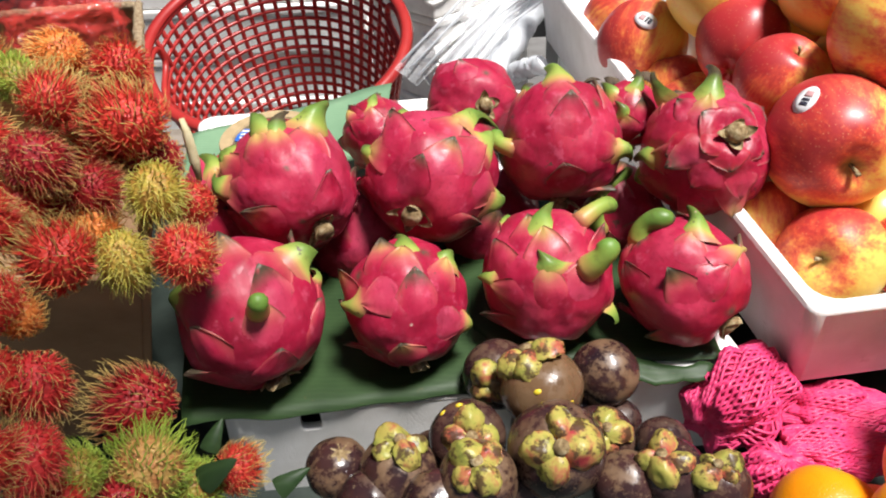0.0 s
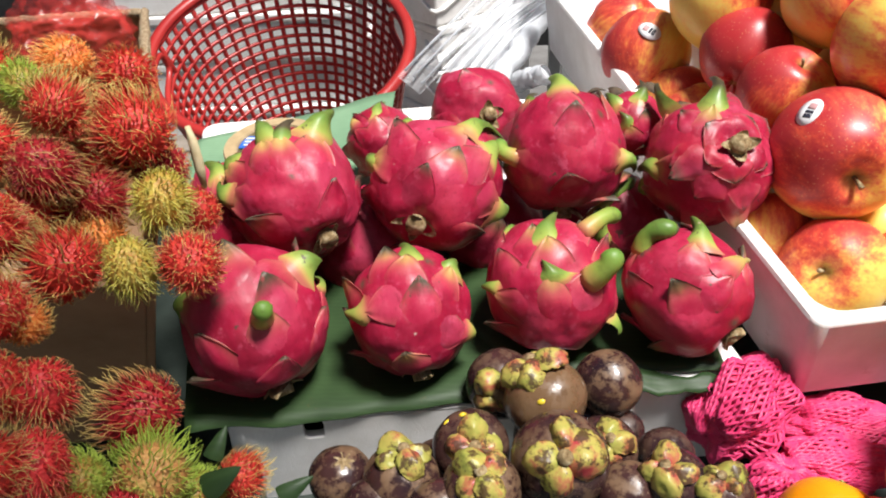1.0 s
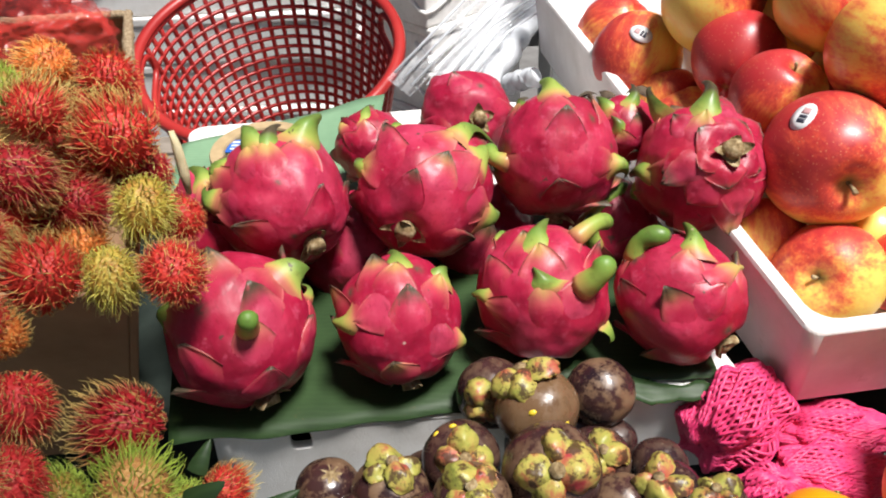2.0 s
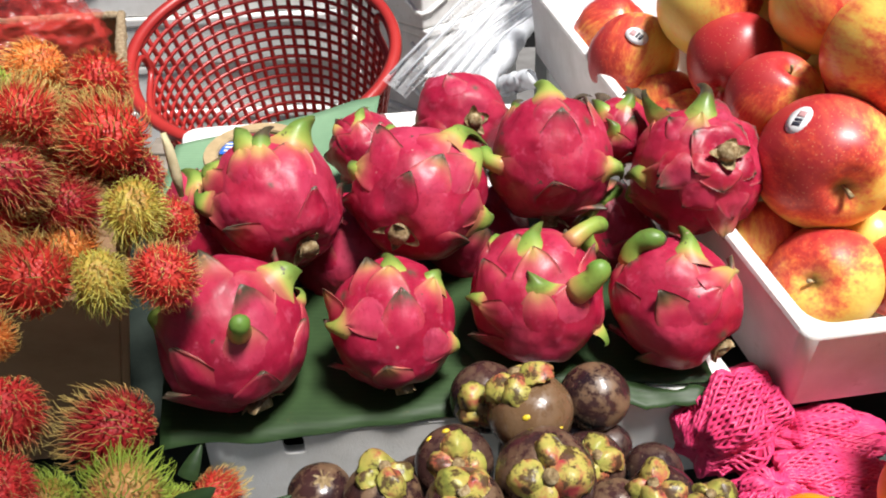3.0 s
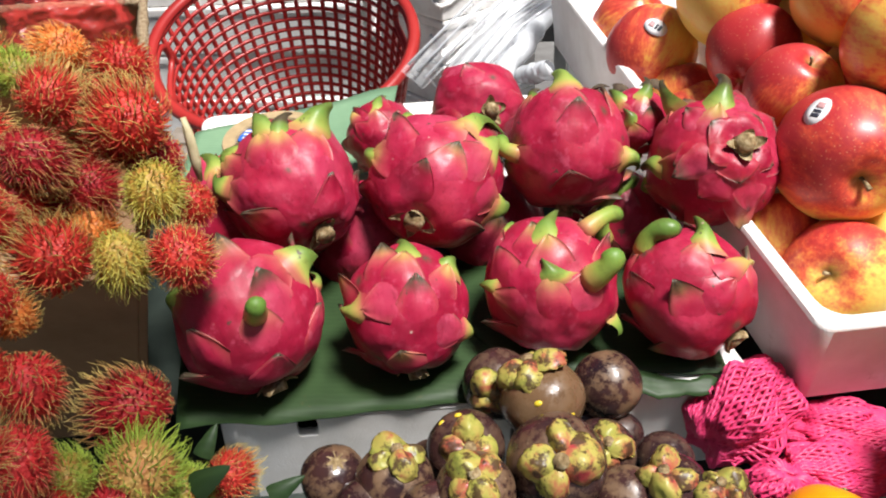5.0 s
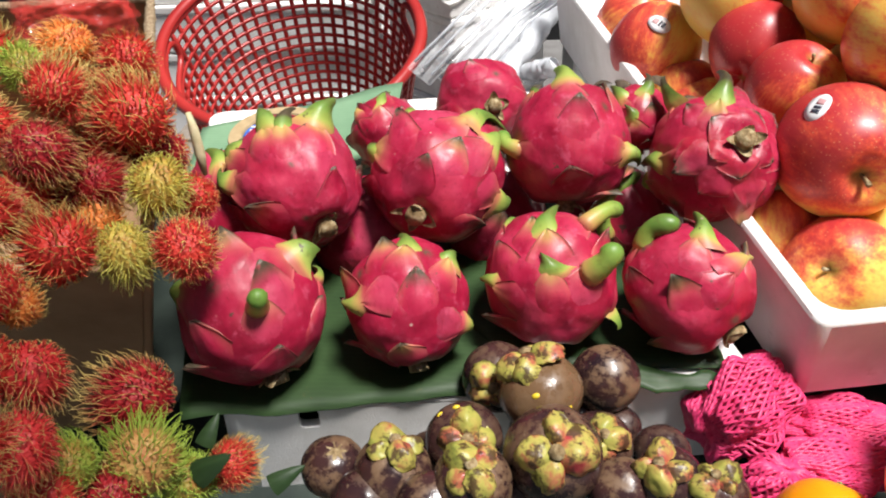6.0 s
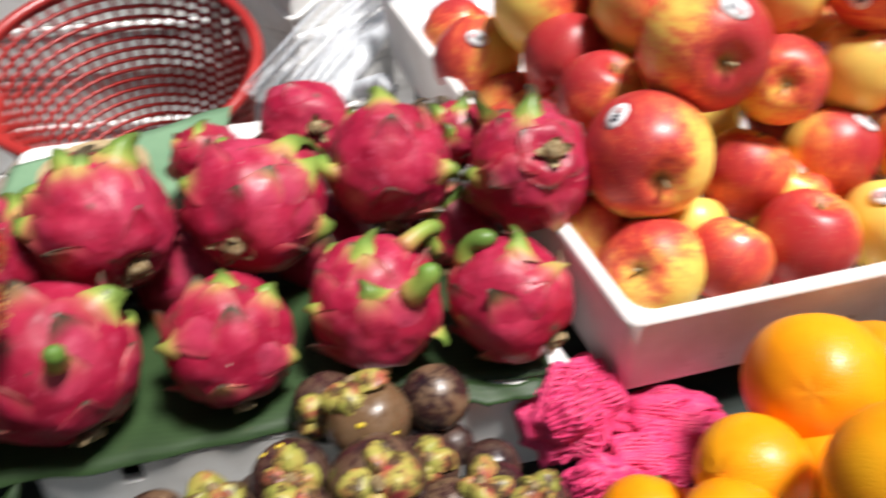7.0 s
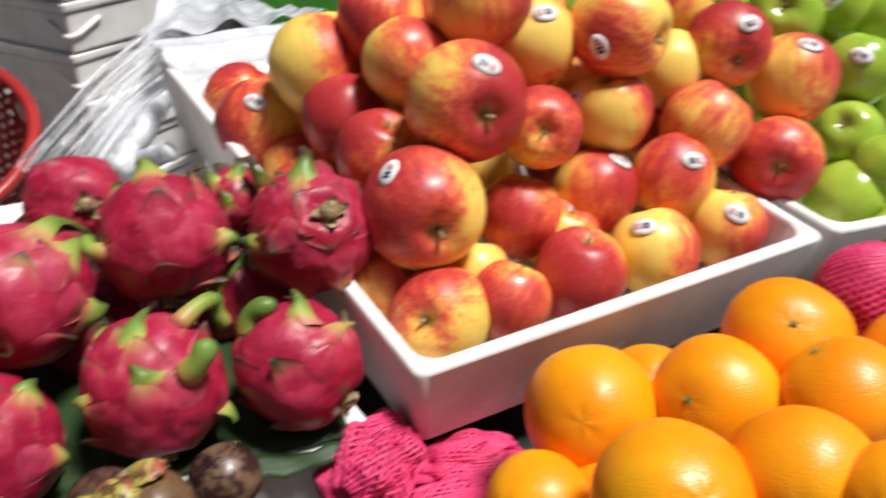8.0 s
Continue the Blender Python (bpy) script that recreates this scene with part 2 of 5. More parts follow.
DRAGON, DRY, APPLE, GREEN_APPLE, ORANGE = dragon_skin(), dry_brown(), apple_skin(), green_apple_skin(), orange_skin()
MANGO, CALYX, RIND, HAIR = mangosteen_skin(), calyx_skin(), rambutan_skin(), rambutan_hair()
FOAM, CARTON, CARTON_EDGE, RED = styrofoam(), cardboard(), cardboard_edge(), red_plastic()
LEAF_DARK = leaf_green("banana_leaf_dark", (0.015, 0.034, 0.011), (0.034, 0.068, 0.022))
LEAF_DUSTY = leaf_green("banana_leaf_dusty", (0.12, 0.22, 0.13), (0.20, 0.33, 0.20))
PAPER = plain("white_sticker_paper", (0.75, 0.75, 0.76), (0.85, 0.85, 0.86), 0.45, 60, 0.05)
INK = plain("dark_ink", (0.03, 0.03, 0.05), (0.06, 0.06, 0.08), 0.5, 60, 0.05)
INK_RED = plain("faded_red_ink", (0.50, 0.25, 0.26), (0.62, 0.36, 0.36), 0.5, 60, 0.05)
BLUE = plain("blue_label", (0.02, 0.10, 0.42), (0.03, 0.15, 0.55), 0.4, 60, 0.05)
TAPE = plain("tan_tape", (0.36, 0.26, 0.14), (0.50, 0.38, 0.22), 0.4, 60, 0.1)
PINK = plain("pink_foam_net", (0.64, 0.028, 0.13), (0.76, 0.070, 0.20), 0.42, 130, 0.3)
WOOD = plain("grey_plank", (0.16, 0.13, 0.10), (0.28, 0.24, 0.20), 0.8, 18, 0.4)
FLOOR = plain("grey_concrete", (0.11, 0.105, 0.10), (0.21, 0.205, 0.20), 0.85, 7, 0.4)
GREY_METAL = plain("grey_painted_metal", (0.30, 0.32, 0.32), (0.42, 0.44, 0.44), 0.45, 14, 0.15)
TARP = plain("dark_green_tarpaulin", (0.012, 0.020, 0.016), (0.030, 0.042, 0.034), 0.55, 25, 0.4)
GREEN_PLASTIC = plain("green_plastic", (0.06, 0.30, 0.03), (0.10, 0.42, 0.05), 0.4, 20, 0.1)
# darker copy of the net's pink, for the shade inside it
PINK_DEEP = plain("pink_foam_shaded", (0.46, 0.014, 0.08), (0.58, 0.028, 0.12), 0.6, 130, 0.3)
# near-black colour that stands in for deep shade behind the stall
DARK = plain("near_black", (0.010, 0.010, 0.011), (0.03, 0.03, 0.03), 0.9, 20, 0.4)
CLEAR = clear_plastic("clear_plastic_film", (0.82, 0.84, 0.86), 0.30)
RED_BAG = clear_plastic("thin_red_plastic_bag", (0.80, 0.07, 0.06), 0.24)
YELLOW = plain("yellow_resin", (0.62, 0.45, 0.02), (0.75, 0.58, 0.06), 0.35, 90, 0.1)
NAVEL = plain("green_button", (0.10, 0.15, 0.03), (0.30, 0.34, 0.12), 0.7, 300, 0.5)
STRAW = plain("pale_straw", (0.42, 0.36, 0.20), (0.60, 0.54, 0.34), 0.7, 120, 0.4)
FILM_WHITE = clear_plastic("milky_plastic_film", (0.80, 0.83, 0.87), 0.76, 0.2)
BARK = plain("dark_dry_leaf", (0.035, 0.022, 0.015), (0.12, 0.085, 0.05), 0.8, 90, 0.5)

# ---- builders ----
def mesh(name, verts, faces, mat, smooth=True, **attrs):
    me = bpy.data.meshes.new(name)
    me.from_pydata([tuple(v) for v in verts], [], faces)
    me.materials.append(mat)
    if smooth:
        me.polygons.foreach_set("use_smooth", [True] * len(me.polygons))
    for key, values in attrs.items():
        a = me.attributes.new(key, "FLOAT", "POINT")
        a.data.foreach_set("value", [float(v) for v in values])
    me.update()
    return me


def part(name, data, parent, label="", m=None):
    """One mesh object under a thing or a part, at the pose m in its parent's space."""
    ob = new(name, data)
    ob.parent = parent
    if m is not None:
        ob.matrix_basis = m
    if parent is not None:
        ob.color = parent.color
    return tagged(ob, label)


def turned(up, spin=0.0):
    """A rotation that carries z to the direction up, turned by spin degrees about it."""
    return Vector(up).to_track_quat("Z", "Y").to_matrix().to_4x4() @ pose(0, 0, 0, 0, 0, spin)


def globe(nu, nv):
    """Unit directions of a grid sphere (two poles), with its faces."""
    dirs = [(0.0, 0.0, 1.0)]
    for j in range(1, nv):
        p = math.pi * j / nv
        dirs += [(math.sin(p) * math.cos(2 * math.pi * i / nu), math.sin(p) * math.sin(2 * math.pi * i / nu), math.cos(p)) for i in range(nu)]
    dirs.append((0.0, 0.0, -1.0))
    ring = lambda j, i: 1 + (j - 1) * nu + i % nu
    faces = [(0, ring(1, i), ring(1, i + 1)) for i in range(nu)]
    for j in range(1, nv - 1):
        faces += [(ring(j, i), ring(j + 1, i), ring(j + 1, i + 1), ring(j, i + 1)) for i in range(nu)]
    last = len(dirs) - 1
    faces += [(last, ring(nv - 1, i + 1), ring(nv - 1, i)) for i in range(nu)]
    return np.array(dirs), faces


def tube(path, radii, sides=6, cap=True, ref=(0, 0, 1)):
    """A round tube along a list of points, as (verts, faces)."""
    path = [Vector(p) for p in path]
    verts, faces = [], []
    ref = Vector(ref)
    for k, p in enumerate(path):
        d = (path[min(k + 1, len(path) - 1)] - path[max(k - 1, 0)]).normalized()
        if abs(d.dot(ref)) > 0.95:
            ref = Vector((1, 0, 0)) if abs(d.x) < 0.9 else Vector((0, 1, 0))
        a = d.cross(ref).normalized()
        b = a.cross(d)
        r = radii if isinstance(radii, (int, float)) else radii[k]
        for i in range(sides):
            w = 2 * math.pi * i / sides
            verts.append(p + (a * math.cos(w) + b * math.sin(w)) * r)
    for k in range(len(path) - 1):
        for i in range(sides):
            j = (i + 1) % sides
            faces.append((k * sides + i, k * sides + j, (k + 1) * sides + j, (k + 1) * sides + i))
    if cap:
        faces.append(tuple(range(sides))[::-1])
        faces.append(tuple((len(path) - 1) * sides + i for i in range(sides)))
    return verts, faces


def join(pieces):
    verts, faces = [], []
    for v, f in pieces:
        n = len(verts)
        verts += list(v)
        faces += [tuple(i + n for i in face) for face in f]
    return verts, faces


def box(x0, x1, y0, y1, z0, z1):
    v = [(x, y, z) for x in (x0, x1) for y in (y0, y1) for z in (z0, z1)]
    return v, [(0, 1, 3, 2), (4, 6, 7, 5), (0, 4, 5, 1), (2, 3, 7, 6), (0, 2, 6, 4), (1, 5, 7, 3)]


def bevelled(name, pieces, mat, width=0.002, segments=2):
    bm = bmesh.new()
    v, f = join(pieces)
    vs = [bm.verts.new(p) for p in v]
    for face in f:
        bm.faces.new([vs[i] for i in face])
    bmesh.ops.recalc_face_normals(bm, faces=bm.faces)
    if width:
        sharp = [e for e in bm.edges if len(e.link_faces) == 2 and e.calc_face_angle(0) > 0.5]
        bmesh.ops.bevel(bm, geom=sharp, offset=width, segments=segments, profile=0.5, affect="EDGES")
    me = bpy.data.meshes.new(name)
    bm.to_mesh(me)
    bm.free()
    me.materials.append(mat)
    return me


# ---- fruit ----
def flap(base, tip, out, half, thick, curl=0.35, n=9, hollow=0.35, blunt=False):
    """A pointed fleshy bract from base to tip, arching along out."""
    base, tip, out = Vector(base), Vector(tip), Vector(out).normalized()
    span = (tip - base).length
    ctrl = (base + tip) / 2 + out * span * curl
    verts, faces, tips = [], [], []
    across = 7
    for k in range(n + 1):
        s = k / n
        p = base * (1 - s) ** 2 + ctrl * 2 * s * (1 - s) + tip * s * s
        d = ((ctrl - base) * (1 - s) + (tip - ctrl) * s).normalized()
        side = d.cross(out).normalized()
        nrm = side.cross(d)
        w = half * max(0.03, (1 - s) ** 0.62 * (1.0 if s > 0.15 else 0.9 + 0.7 * s))
        if blunt:
            w = half * max(0.06, 1.35 * (1 - s) ** 2.4 + 0.66 * (1 - s ** 3) ** 0.7)
        t = thick * (1 - (0.35 if blunt else 0.75) * s) * min(1.0, w / (0.3 * half) + 0.2)
        for face in (1, -1):
            for i in range(across):
                q = (2 * i / (across - 1) - 1)
                cup = -abs(q) ** 2 * w * hollow
                edge = math.sqrt(max(0.0, 1 - q * q))
                verts.append(p + side * q * w + nrm * (cup + face * t * edge * 0.5))
                tips.append(0.10 + 0.90 * s)
    row = across * 2
    for k in range(n):
        a, b = k * row, (k + 1) * row
        for i in range(across - 1):
            faces.append((a + i, a + i + 1, b + i + 1, b + i))
            faces.append((a + across + i + 1, a + across + i, b + across + i, b + across + i + 1))
    return verts, faces, tips


def dragon_fruit(place, r, stem_way, tips, label, seed, wrinkle=1.0, tall=1.06, count=14):
    """Body clad in large overlapping scales; tips: (base, tip, width, greenness[, 1 for a stubby one]) in radii, in the world's axes."""
    rnd = random.Random(seed)
    turn = turned(-Vector(stem_way), rnd.uniform(0, 360))
    inv = turn.to_3x3().inverted()
    marks = []
    for k in range(count):
        z = -0.78 + 1.60 * (k + 0.5) / count
        a = k * 2.39996 + rnd.uniform(-0.3, 0.3)
        c = math.sqrt(max(0.02, 1 - z * z))
        marks.append(Vector((c * math.cos(a), c * math.sin(a), z)))
    special, thumbs = [], []
    for base, tip, width, green, *kind in tips:
        b, t = inv @ Vector(base), inv @ Vector(tip)
        (thumbs if kind else special).append((b, t, width, green))
        marks = [d for d in marks if (d - b.normalized()).length > 0.36]

    def skin(d):
        """radius of the bare body in the direction d"""
        q = 1 + noise.noise(d * 1.7 + Vector((seed, 0, 0))) * 0.075 + noise.noise(d * 4 + Vector((0, seed, 0))) * 0.024
        q += wrinkle * 0.010 * (0.35 - abs(noise.noise(Vector((d.x * 9, d.y * 9, d.z * 4)) + Vector((seed, seed, 0)))))
        return q - 0.10 * math.exp(-((d.z + 1) / 0.05) ** 2)

    dirs, faces = globe(120, 84)
    rad = np.array([skin(Vector(d)) for d in dirs])
    v = dirs * rad[:, None] * r
    v[:, 2] *= tall
    green, dry = np.zeros(len(v)), np.zeros(len(v))
    for b, t, w, g in special + thumbs:
        near = np.exp(-((np.linalg.norm(dirs - np.array(b.normalized()), axis=1) / (w * 1.5)) ** 2))
        green = np.maximum(green, 0.17 * min(1.0, g) * near)
    for k in range(9):
        spot = Vector((rnd.gauss(0, 1), rnd.gauss(0, 1), rnd.gauss(0, 1))).normalized()
        dry = np.maximum(dry, np.exp(-((np.linalg.norm(dirs - np.array(spot), axis=1) / rnd.uniform(0.03, 0.10)) ** 2)))
    body = new("dragon_fruit", mesh("dragon_fruit", v, faces, DRAGON, tip=green, pale=np.zeros(len(v)), dry=dry))
    body.matrix_world = Matrix.Translation(place) @ turn
    tagged(body, label, "dragon fruit", "dragon fruit on the foam box")

    def scale(d, up, long, half, curl, green_end, dry_from, pale, name_label=""):
        """One broad scale that grows out of the skin and stands free at its upper edge."""
        side = up.cross(d).normalized()
        ns, nq = 16, 13
        vs, fs, tip, pal, brown = [], [], [], [], []
        ph = rnd.uniform(0, 20)
        free = rnd.uniform(0.75, 1.2)
        edge_brown = rnd.choice((0.0, 0.0, 0.35, 0.6))
        for layer in (1, 0):
            for j in range(ns + 1):
                q1 = j / ns
                w = half * max(0.025, (0.80 + 0.55 * q1 if q1 < 0.36 else 1.0) * (1 - q1 ** 2.1) ** 0.85)
                a = (q1 - 0.80) * long
                mid = d * math.cos(a) + up * math.sin(a)
                for i in range(nq):
                    q = 2 * i / (nq - 1) - 1
                    p = (mid * math.cos(q * w) + side * math.sin(q * w)).normalized()
                    e = -0.02 + 0.045 * min(1.0, q1 / 0.6) + curl * max(0.0, q1 - 0.66) ** 1.6 * 2.4
                    e -= 0.060 * abs(q) ** 2.5 * max(0.0, 1 - free * q1)
                    e += 0.024 * q1 * noise.noise(Vector((q * 1.6 + ph, q1 * 2.4, seed)))
                    e += 0.012 * q1 * math.sin(7 * q + ph) * abs(q)
                    lay = e if layer else min(e - 0.016, e * 0.55 - 0.016)
                    x = p * (skin(p) + lay) * r
                    vs.append((x.x, x.y, x.z * tall))
                    rim = max(abs(q) if q1 > 0.42 else 0.0, q1 ** 3)
                    tip.append(green_end * max(0.0, q1 - 0.30) / 0.70 * (0.75 + 0.25 * (1 - abs(q))))
                    pal.append(pale * max(0.0, rim - 0.45) * 1.8)
                    brown.append(max(0.0, (q1 - dry_from) / (1.02 - dry_from)) * 1.5 + (edge_brown * (abs(q) > 0.97 and q1 > 0.6)))
        n1 = (ns + 1) * nq
        for j in range(ns):
            for i in range(nq - 1):
                k = j * nq + i
                fs += [(k, k + 1, k + nq + 1, k + nq), (n1 + k + nq, n1 + k + nq + 1, n1 + k + 1, n1 + k)]
            for i in (0, nq - 1):
                k = j * nq + i
                fs.append((k, k + nq, n1 + k + nq, n1 + k))
        for i in range(nq - 1):
            k = ns * nq + i
            fs.append((k, k + 1, n1 + k + 1, n1 + k))
        part("bract", mesh("bract", vs, fs, DRAGON, tip=tip, pale=pal, dry=brown), body, name_label)

    for d in marks:
        up = Vector((0, 0, 1)) - d * d.z
        if up.length < 0.1:
            continue
        up = (up.normalized() + up.normalized().cross(d) * rnd.uniform(-0.35, 0.35)).normalized()
        scale(d, up, rnd.uniform(0.75, 1.0), rnd.uniform(0.38, 0.56), rnd.uniform(0.10, 0.55), rnd.choice((0.0, 0.05, 0.12, 0.26)), rnd.uniform(0.66, 0.94), rnd.choice((0.0, 0.2, 0.45, 0.8)))
    for b, t, w, g in special + thumbs:
        d = b.normalized()
        up = t - b - d * (t - b).dot(d)
        up = up.normalized() if up.length > 0.08 else d.orthogonal().normalized()
        scale(d, up, 0.85, min(0.55, 0.26 + w), 0.10, 0.33 * min(1.0, g), 0.99, 0.5)
    for b, t, w, g in special:
        out = b.normalized()
        fv, ff, ft = flap(b.normalized() * 0.97 * r, t * r, (out + b.normalized().cross(t.normalized()) * rnd.uniform(-0.6, 0.6)).normalized(), w * 1.15 * r, 0.09 * r, 0.27, 14, 0.55, True)
        hook = b.normalized().cross(t.normalized()) * rnd.choice((-1, 1)) - b.normalized() * 0.3
        for p, x in zip(fv, ft):
            p += hook * r * 1.1 * max(0.0, x - 0.45) ** 2 + Vector((noise.noise(p * 70), noise.noise(p * 70 + Vector((9, 0, 0))), noise.noise(p * 70 + Vector((0, 9, 0))))) * 0.045 * r
        part("bract", mesh("bract", fv, ff, DRAGON, tip=[min(1.0, g * min(0.95, 0.22 + max(0.0, x - 0.20) * 1.5)) for x in ft], pale=[0.15 * math.sin(3 * x) for x in ft], dry=[max(0.0, g - 0.9) * 2.5 * max(0.0, x - 0.45) + 4.5 * max(0.0, x - 0.86) for x in ft]), body, "fleshy green-tipped bract")
    # short fleshy bracts with rounded green ends
    for b, t, w, g in thumbs:
        d = b.normalized()
        tipv = t - d * 0.96
        pts, rad, att = [], [], []
        for k in range(15):
            q = 1 - (1 - k / 14) ** 1.6
            pts.append((d * 0.96 + tipv * q + d * 0.16 * math.sin(math.pi * q) - d * 0.10 * q * q) * r)
            rad.append(r * w * (0.95 - 0.25 * min(1.0, q / 0.45) if q < 0.45 else 0.70 + 0.12 * math.sin((q - 0.45) * 5)) * math.sqrt(max(0.02, 1 - max(0.0, (q - 0.70) / 0.30) ** 2)))
            att += [min(0.74, g * (0.20 + 0.70 * q))] * 14
        bent = tipv.cross(d)
        tv, tf = tube(pts, rad, 14, True, bent.normalized() if bent.length > 0.02 else d.orthogonal().normalized())
        part("bract", mesh("bract", tv, tf, DRAGON, tip=att, pale=[0.0] * len(tv), dry=[1.0 if g > 1.0 and i >= 13 * 14 else 0.0 for i in range(len(tv))]), body, "stubby fleshy bract with a rounded green end")
    # ragged scales folded round a scarred stem end
    if "scarred" in label:
        for ring_at, many, long in ((0.50, 5, 0.46), (0.95, 7, 0.55)):
            for k in range(many):
                a = 2 * math.pi * (k + rnd.uniform(-0.3, 0.3)) / many
                d = Vector((math.sin(ring_at) * math.cos(a), math.sin(ring_at) * math.sin(a), -math.cos(ring_at)))
                up = Vector((math.cos(ring_at) * math.cos(a), math.cos(ring_at) * math.sin(a), math.sin(ring_at)))
                scale(d, (up + up.cross(d) * rnd.uniform(-0.4, 0.4)).normalized(), long * rnd.uniform(0.8, 1.3), rnd.uniform(0.36, 0.50), rnd.uniform(0.0, 0.12), 0.04, rnd.uniform(0.76, 0.92), 0.4, "ragged pink scale with a dry brown edge")
    # dry stub at the stem end
    stub = part("stem_stub", mesh("stem_stub", *tube([(0, 0, -tall * r * 0.85), (0.01 * r, 0, -tall * r * 1.06)], [0.17 * r, 0.135 * r], 12), DRY), body, "dry brown stem stub")
    for k in range(4):
        a = k * 1.57 + rnd.uniform(-0.6, 0.6)
        fv, ff, _ = flap((0.05 * r * math.cos(a), 0.05 * r * math.sin(a), -tall * r * 0.88), (rnd.uniform(0.16, 0.38) * r * math.cos(a), rnd.uniform(0.16, 0.38) * r * math.sin(a), -tall * r * rnd.uniform(0.97, 1.08)), (math.cos(a), math.sin(a), 0.2), rnd.uniform(0.08, 0.19) * r, 0.02 * r, rnd.uniform(0.0, 0.5), 6)
        part("dry_sepal", mesh("dry_sepal", fv, ff, DRY), stub)
    return body


def fruit_body(nu, nv, r, top, bottom, tall, lobes, seed):
    dirs, faces = globe(nu, nv)
    phi = np.arccos(np.clip(dirs[:, 2], -1, 1))
    lon = np.arctan2(dirs[:, 1], dirs[:, 0])
    rad = 1.03 - top * np.exp(-(phi / 0.34) ** 2) - bottom * np.exp(-((np.pi - phi) / 0.30) ** 2)
    rad *= 1 + lobes * np.cos(5 * lon) * np.exp(-((np.pi - phi) / 0.9) ** 2) + 0.4 * lobes * np.cos(5 * lon + 1) * np.exp(-(phi / 0.8) ** 2)
    rad *= 1 + np.array([0.03 * noise.noise(Vector(d) * 1.3 + Vector((seed * 3.1, 0, 0))) for d in dirs])
    v = dirs * rad[:, None] * r
    v[:, 2] *= tall
    v[:, 0] *= 1 - 0.10 * np.clip(-v[:, 2] / r, 0, 1)
    v[:, 1] *= 1 - 0.10 * np.clip(-v[:, 2] / r, 0, 1)
    hollow = np.maximum(np.exp(-(phi / 0.30) ** 2), np.exp(-((np.pi - phi) / 0.16) ** 2))
    return v, faces, hollow


def patch(way, r, wide, high, lift, spin=0.0, round_=True, n=10):
    """A thin label that follows a ball of radius r, round the direction way."""
    f = turned(way, spin).to_3x3()
    verts, faces = [], []
    for face in (lift, lift - 0.0003):
        verts.append(f @ Vector((0, 0, r + face)))
        for ringf in (0.5, 1.0):
            for i in range(2 * n):
                a = math.pi * i / n
                x, y = math.cos(a), math.sin(a)
                if not round_:
                    k = 1 / max(abs(x), abs(y))
                    x, y = x * k, y * k
                d = Vector((x * wide / 2 * ringf / r, y * high / 2 * ringf / r, 1)).normalized()
                verts.append(f @ (d * (r + face)))
    m = 2 * n
    half = 1 + 2 * m
    for off, flip in ((0, False), (half, True)):
        for i in range(m):
            j = (i + 1) % m
            a = (off, off + 1 + i, off + 1 + j)
            b = (off + 1 + i, off + 1 + m + i, off + 1 + m + j, off + 1 + j)
            faces += [a[::-1], b[::-1]] if flip else [a, b]
    for i in range(m):
        j = (i + 1) % m
        faces.append((1 + m + i, half + 1 + m + i, half + 1 + m + j, 1 + m + j))
    return verts, faces


def apple(place, r, stem_way, sticker, blush, label, seed, green=False, cheek=None):
    """sticker and cheek (the red side): None, or the way from the middle towards it, in the world's axes."""
    rnd = random.Random(seed)
    tall = rnd.uniform(1.02, 1.13)
    v, f, hollow = fruit_body(48, 34, r, 0.30, 0.16, tall, 0.022, seed)
    name = "green_apple" if green else "red_apple"
    ob = new(name, mesh(name, v, f, GREEN_APPLE if green else APPLE, hollow=hollow))
    spin = rnd.uniform(0, 360)
    if cheek is not None:
        c = turned(stem_way).to_3x3().inverted() @ Vector(cheek)
        spin = math.degrees(math.atan2(c.y, c.x))
    ob.matrix_world = Matrix.Translation(place) @ turned(stem_way, spin)
    ob.color = (blush, 0, 0, 1)
    tagged(ob, label, "apple", "green apples" if green else "red apples in the foam tray")
    bend = rnd.uniform(-0.05, 0.05)
    part("stalk", mesh("stalk", *tube([(0, 0, 0.66 * r * tall), (bend * r, 0, 0.8 * r * tall), (2.5 * bend * r, 0.02 * r, 0.92 * r * tall)], [0.035 * r, 0.03 * r, 0.045 * r], 6), DRY), ob, "short brown stalk")
    if sticker is not None:
        way = ob.matrix_world.to_3x3().inverted() @ Vector(sticker)
        hit = max((Vector(p) for p in v), key=lambda p: p.normalized().dot(way.normalized()))
        rr = hit.length
        spin = rnd.uniform(-35, 35)
        s = part("sticker", mesh("sticker", *patch(way, rr, 0.024, 0.017, 0.0011, spin), PAPER), ob, "white oval paper sticker with dark print")
        q = turned(way, spin).to_3x3()
        for dx, wd, hg, ink in ((-0.0045, 0.005, 0.006, INK_RED), (0.0005, 0.0022, 0.006, INK), (0.004, 0.003, 0.006, INK)):
            w2 = q @ Vector((dx, 0.0006, rr))
            part("print", mesh("print", *patch(w2, rr, wd, hg, 0.0014, spin, False, 4), ink), s)
    return ob


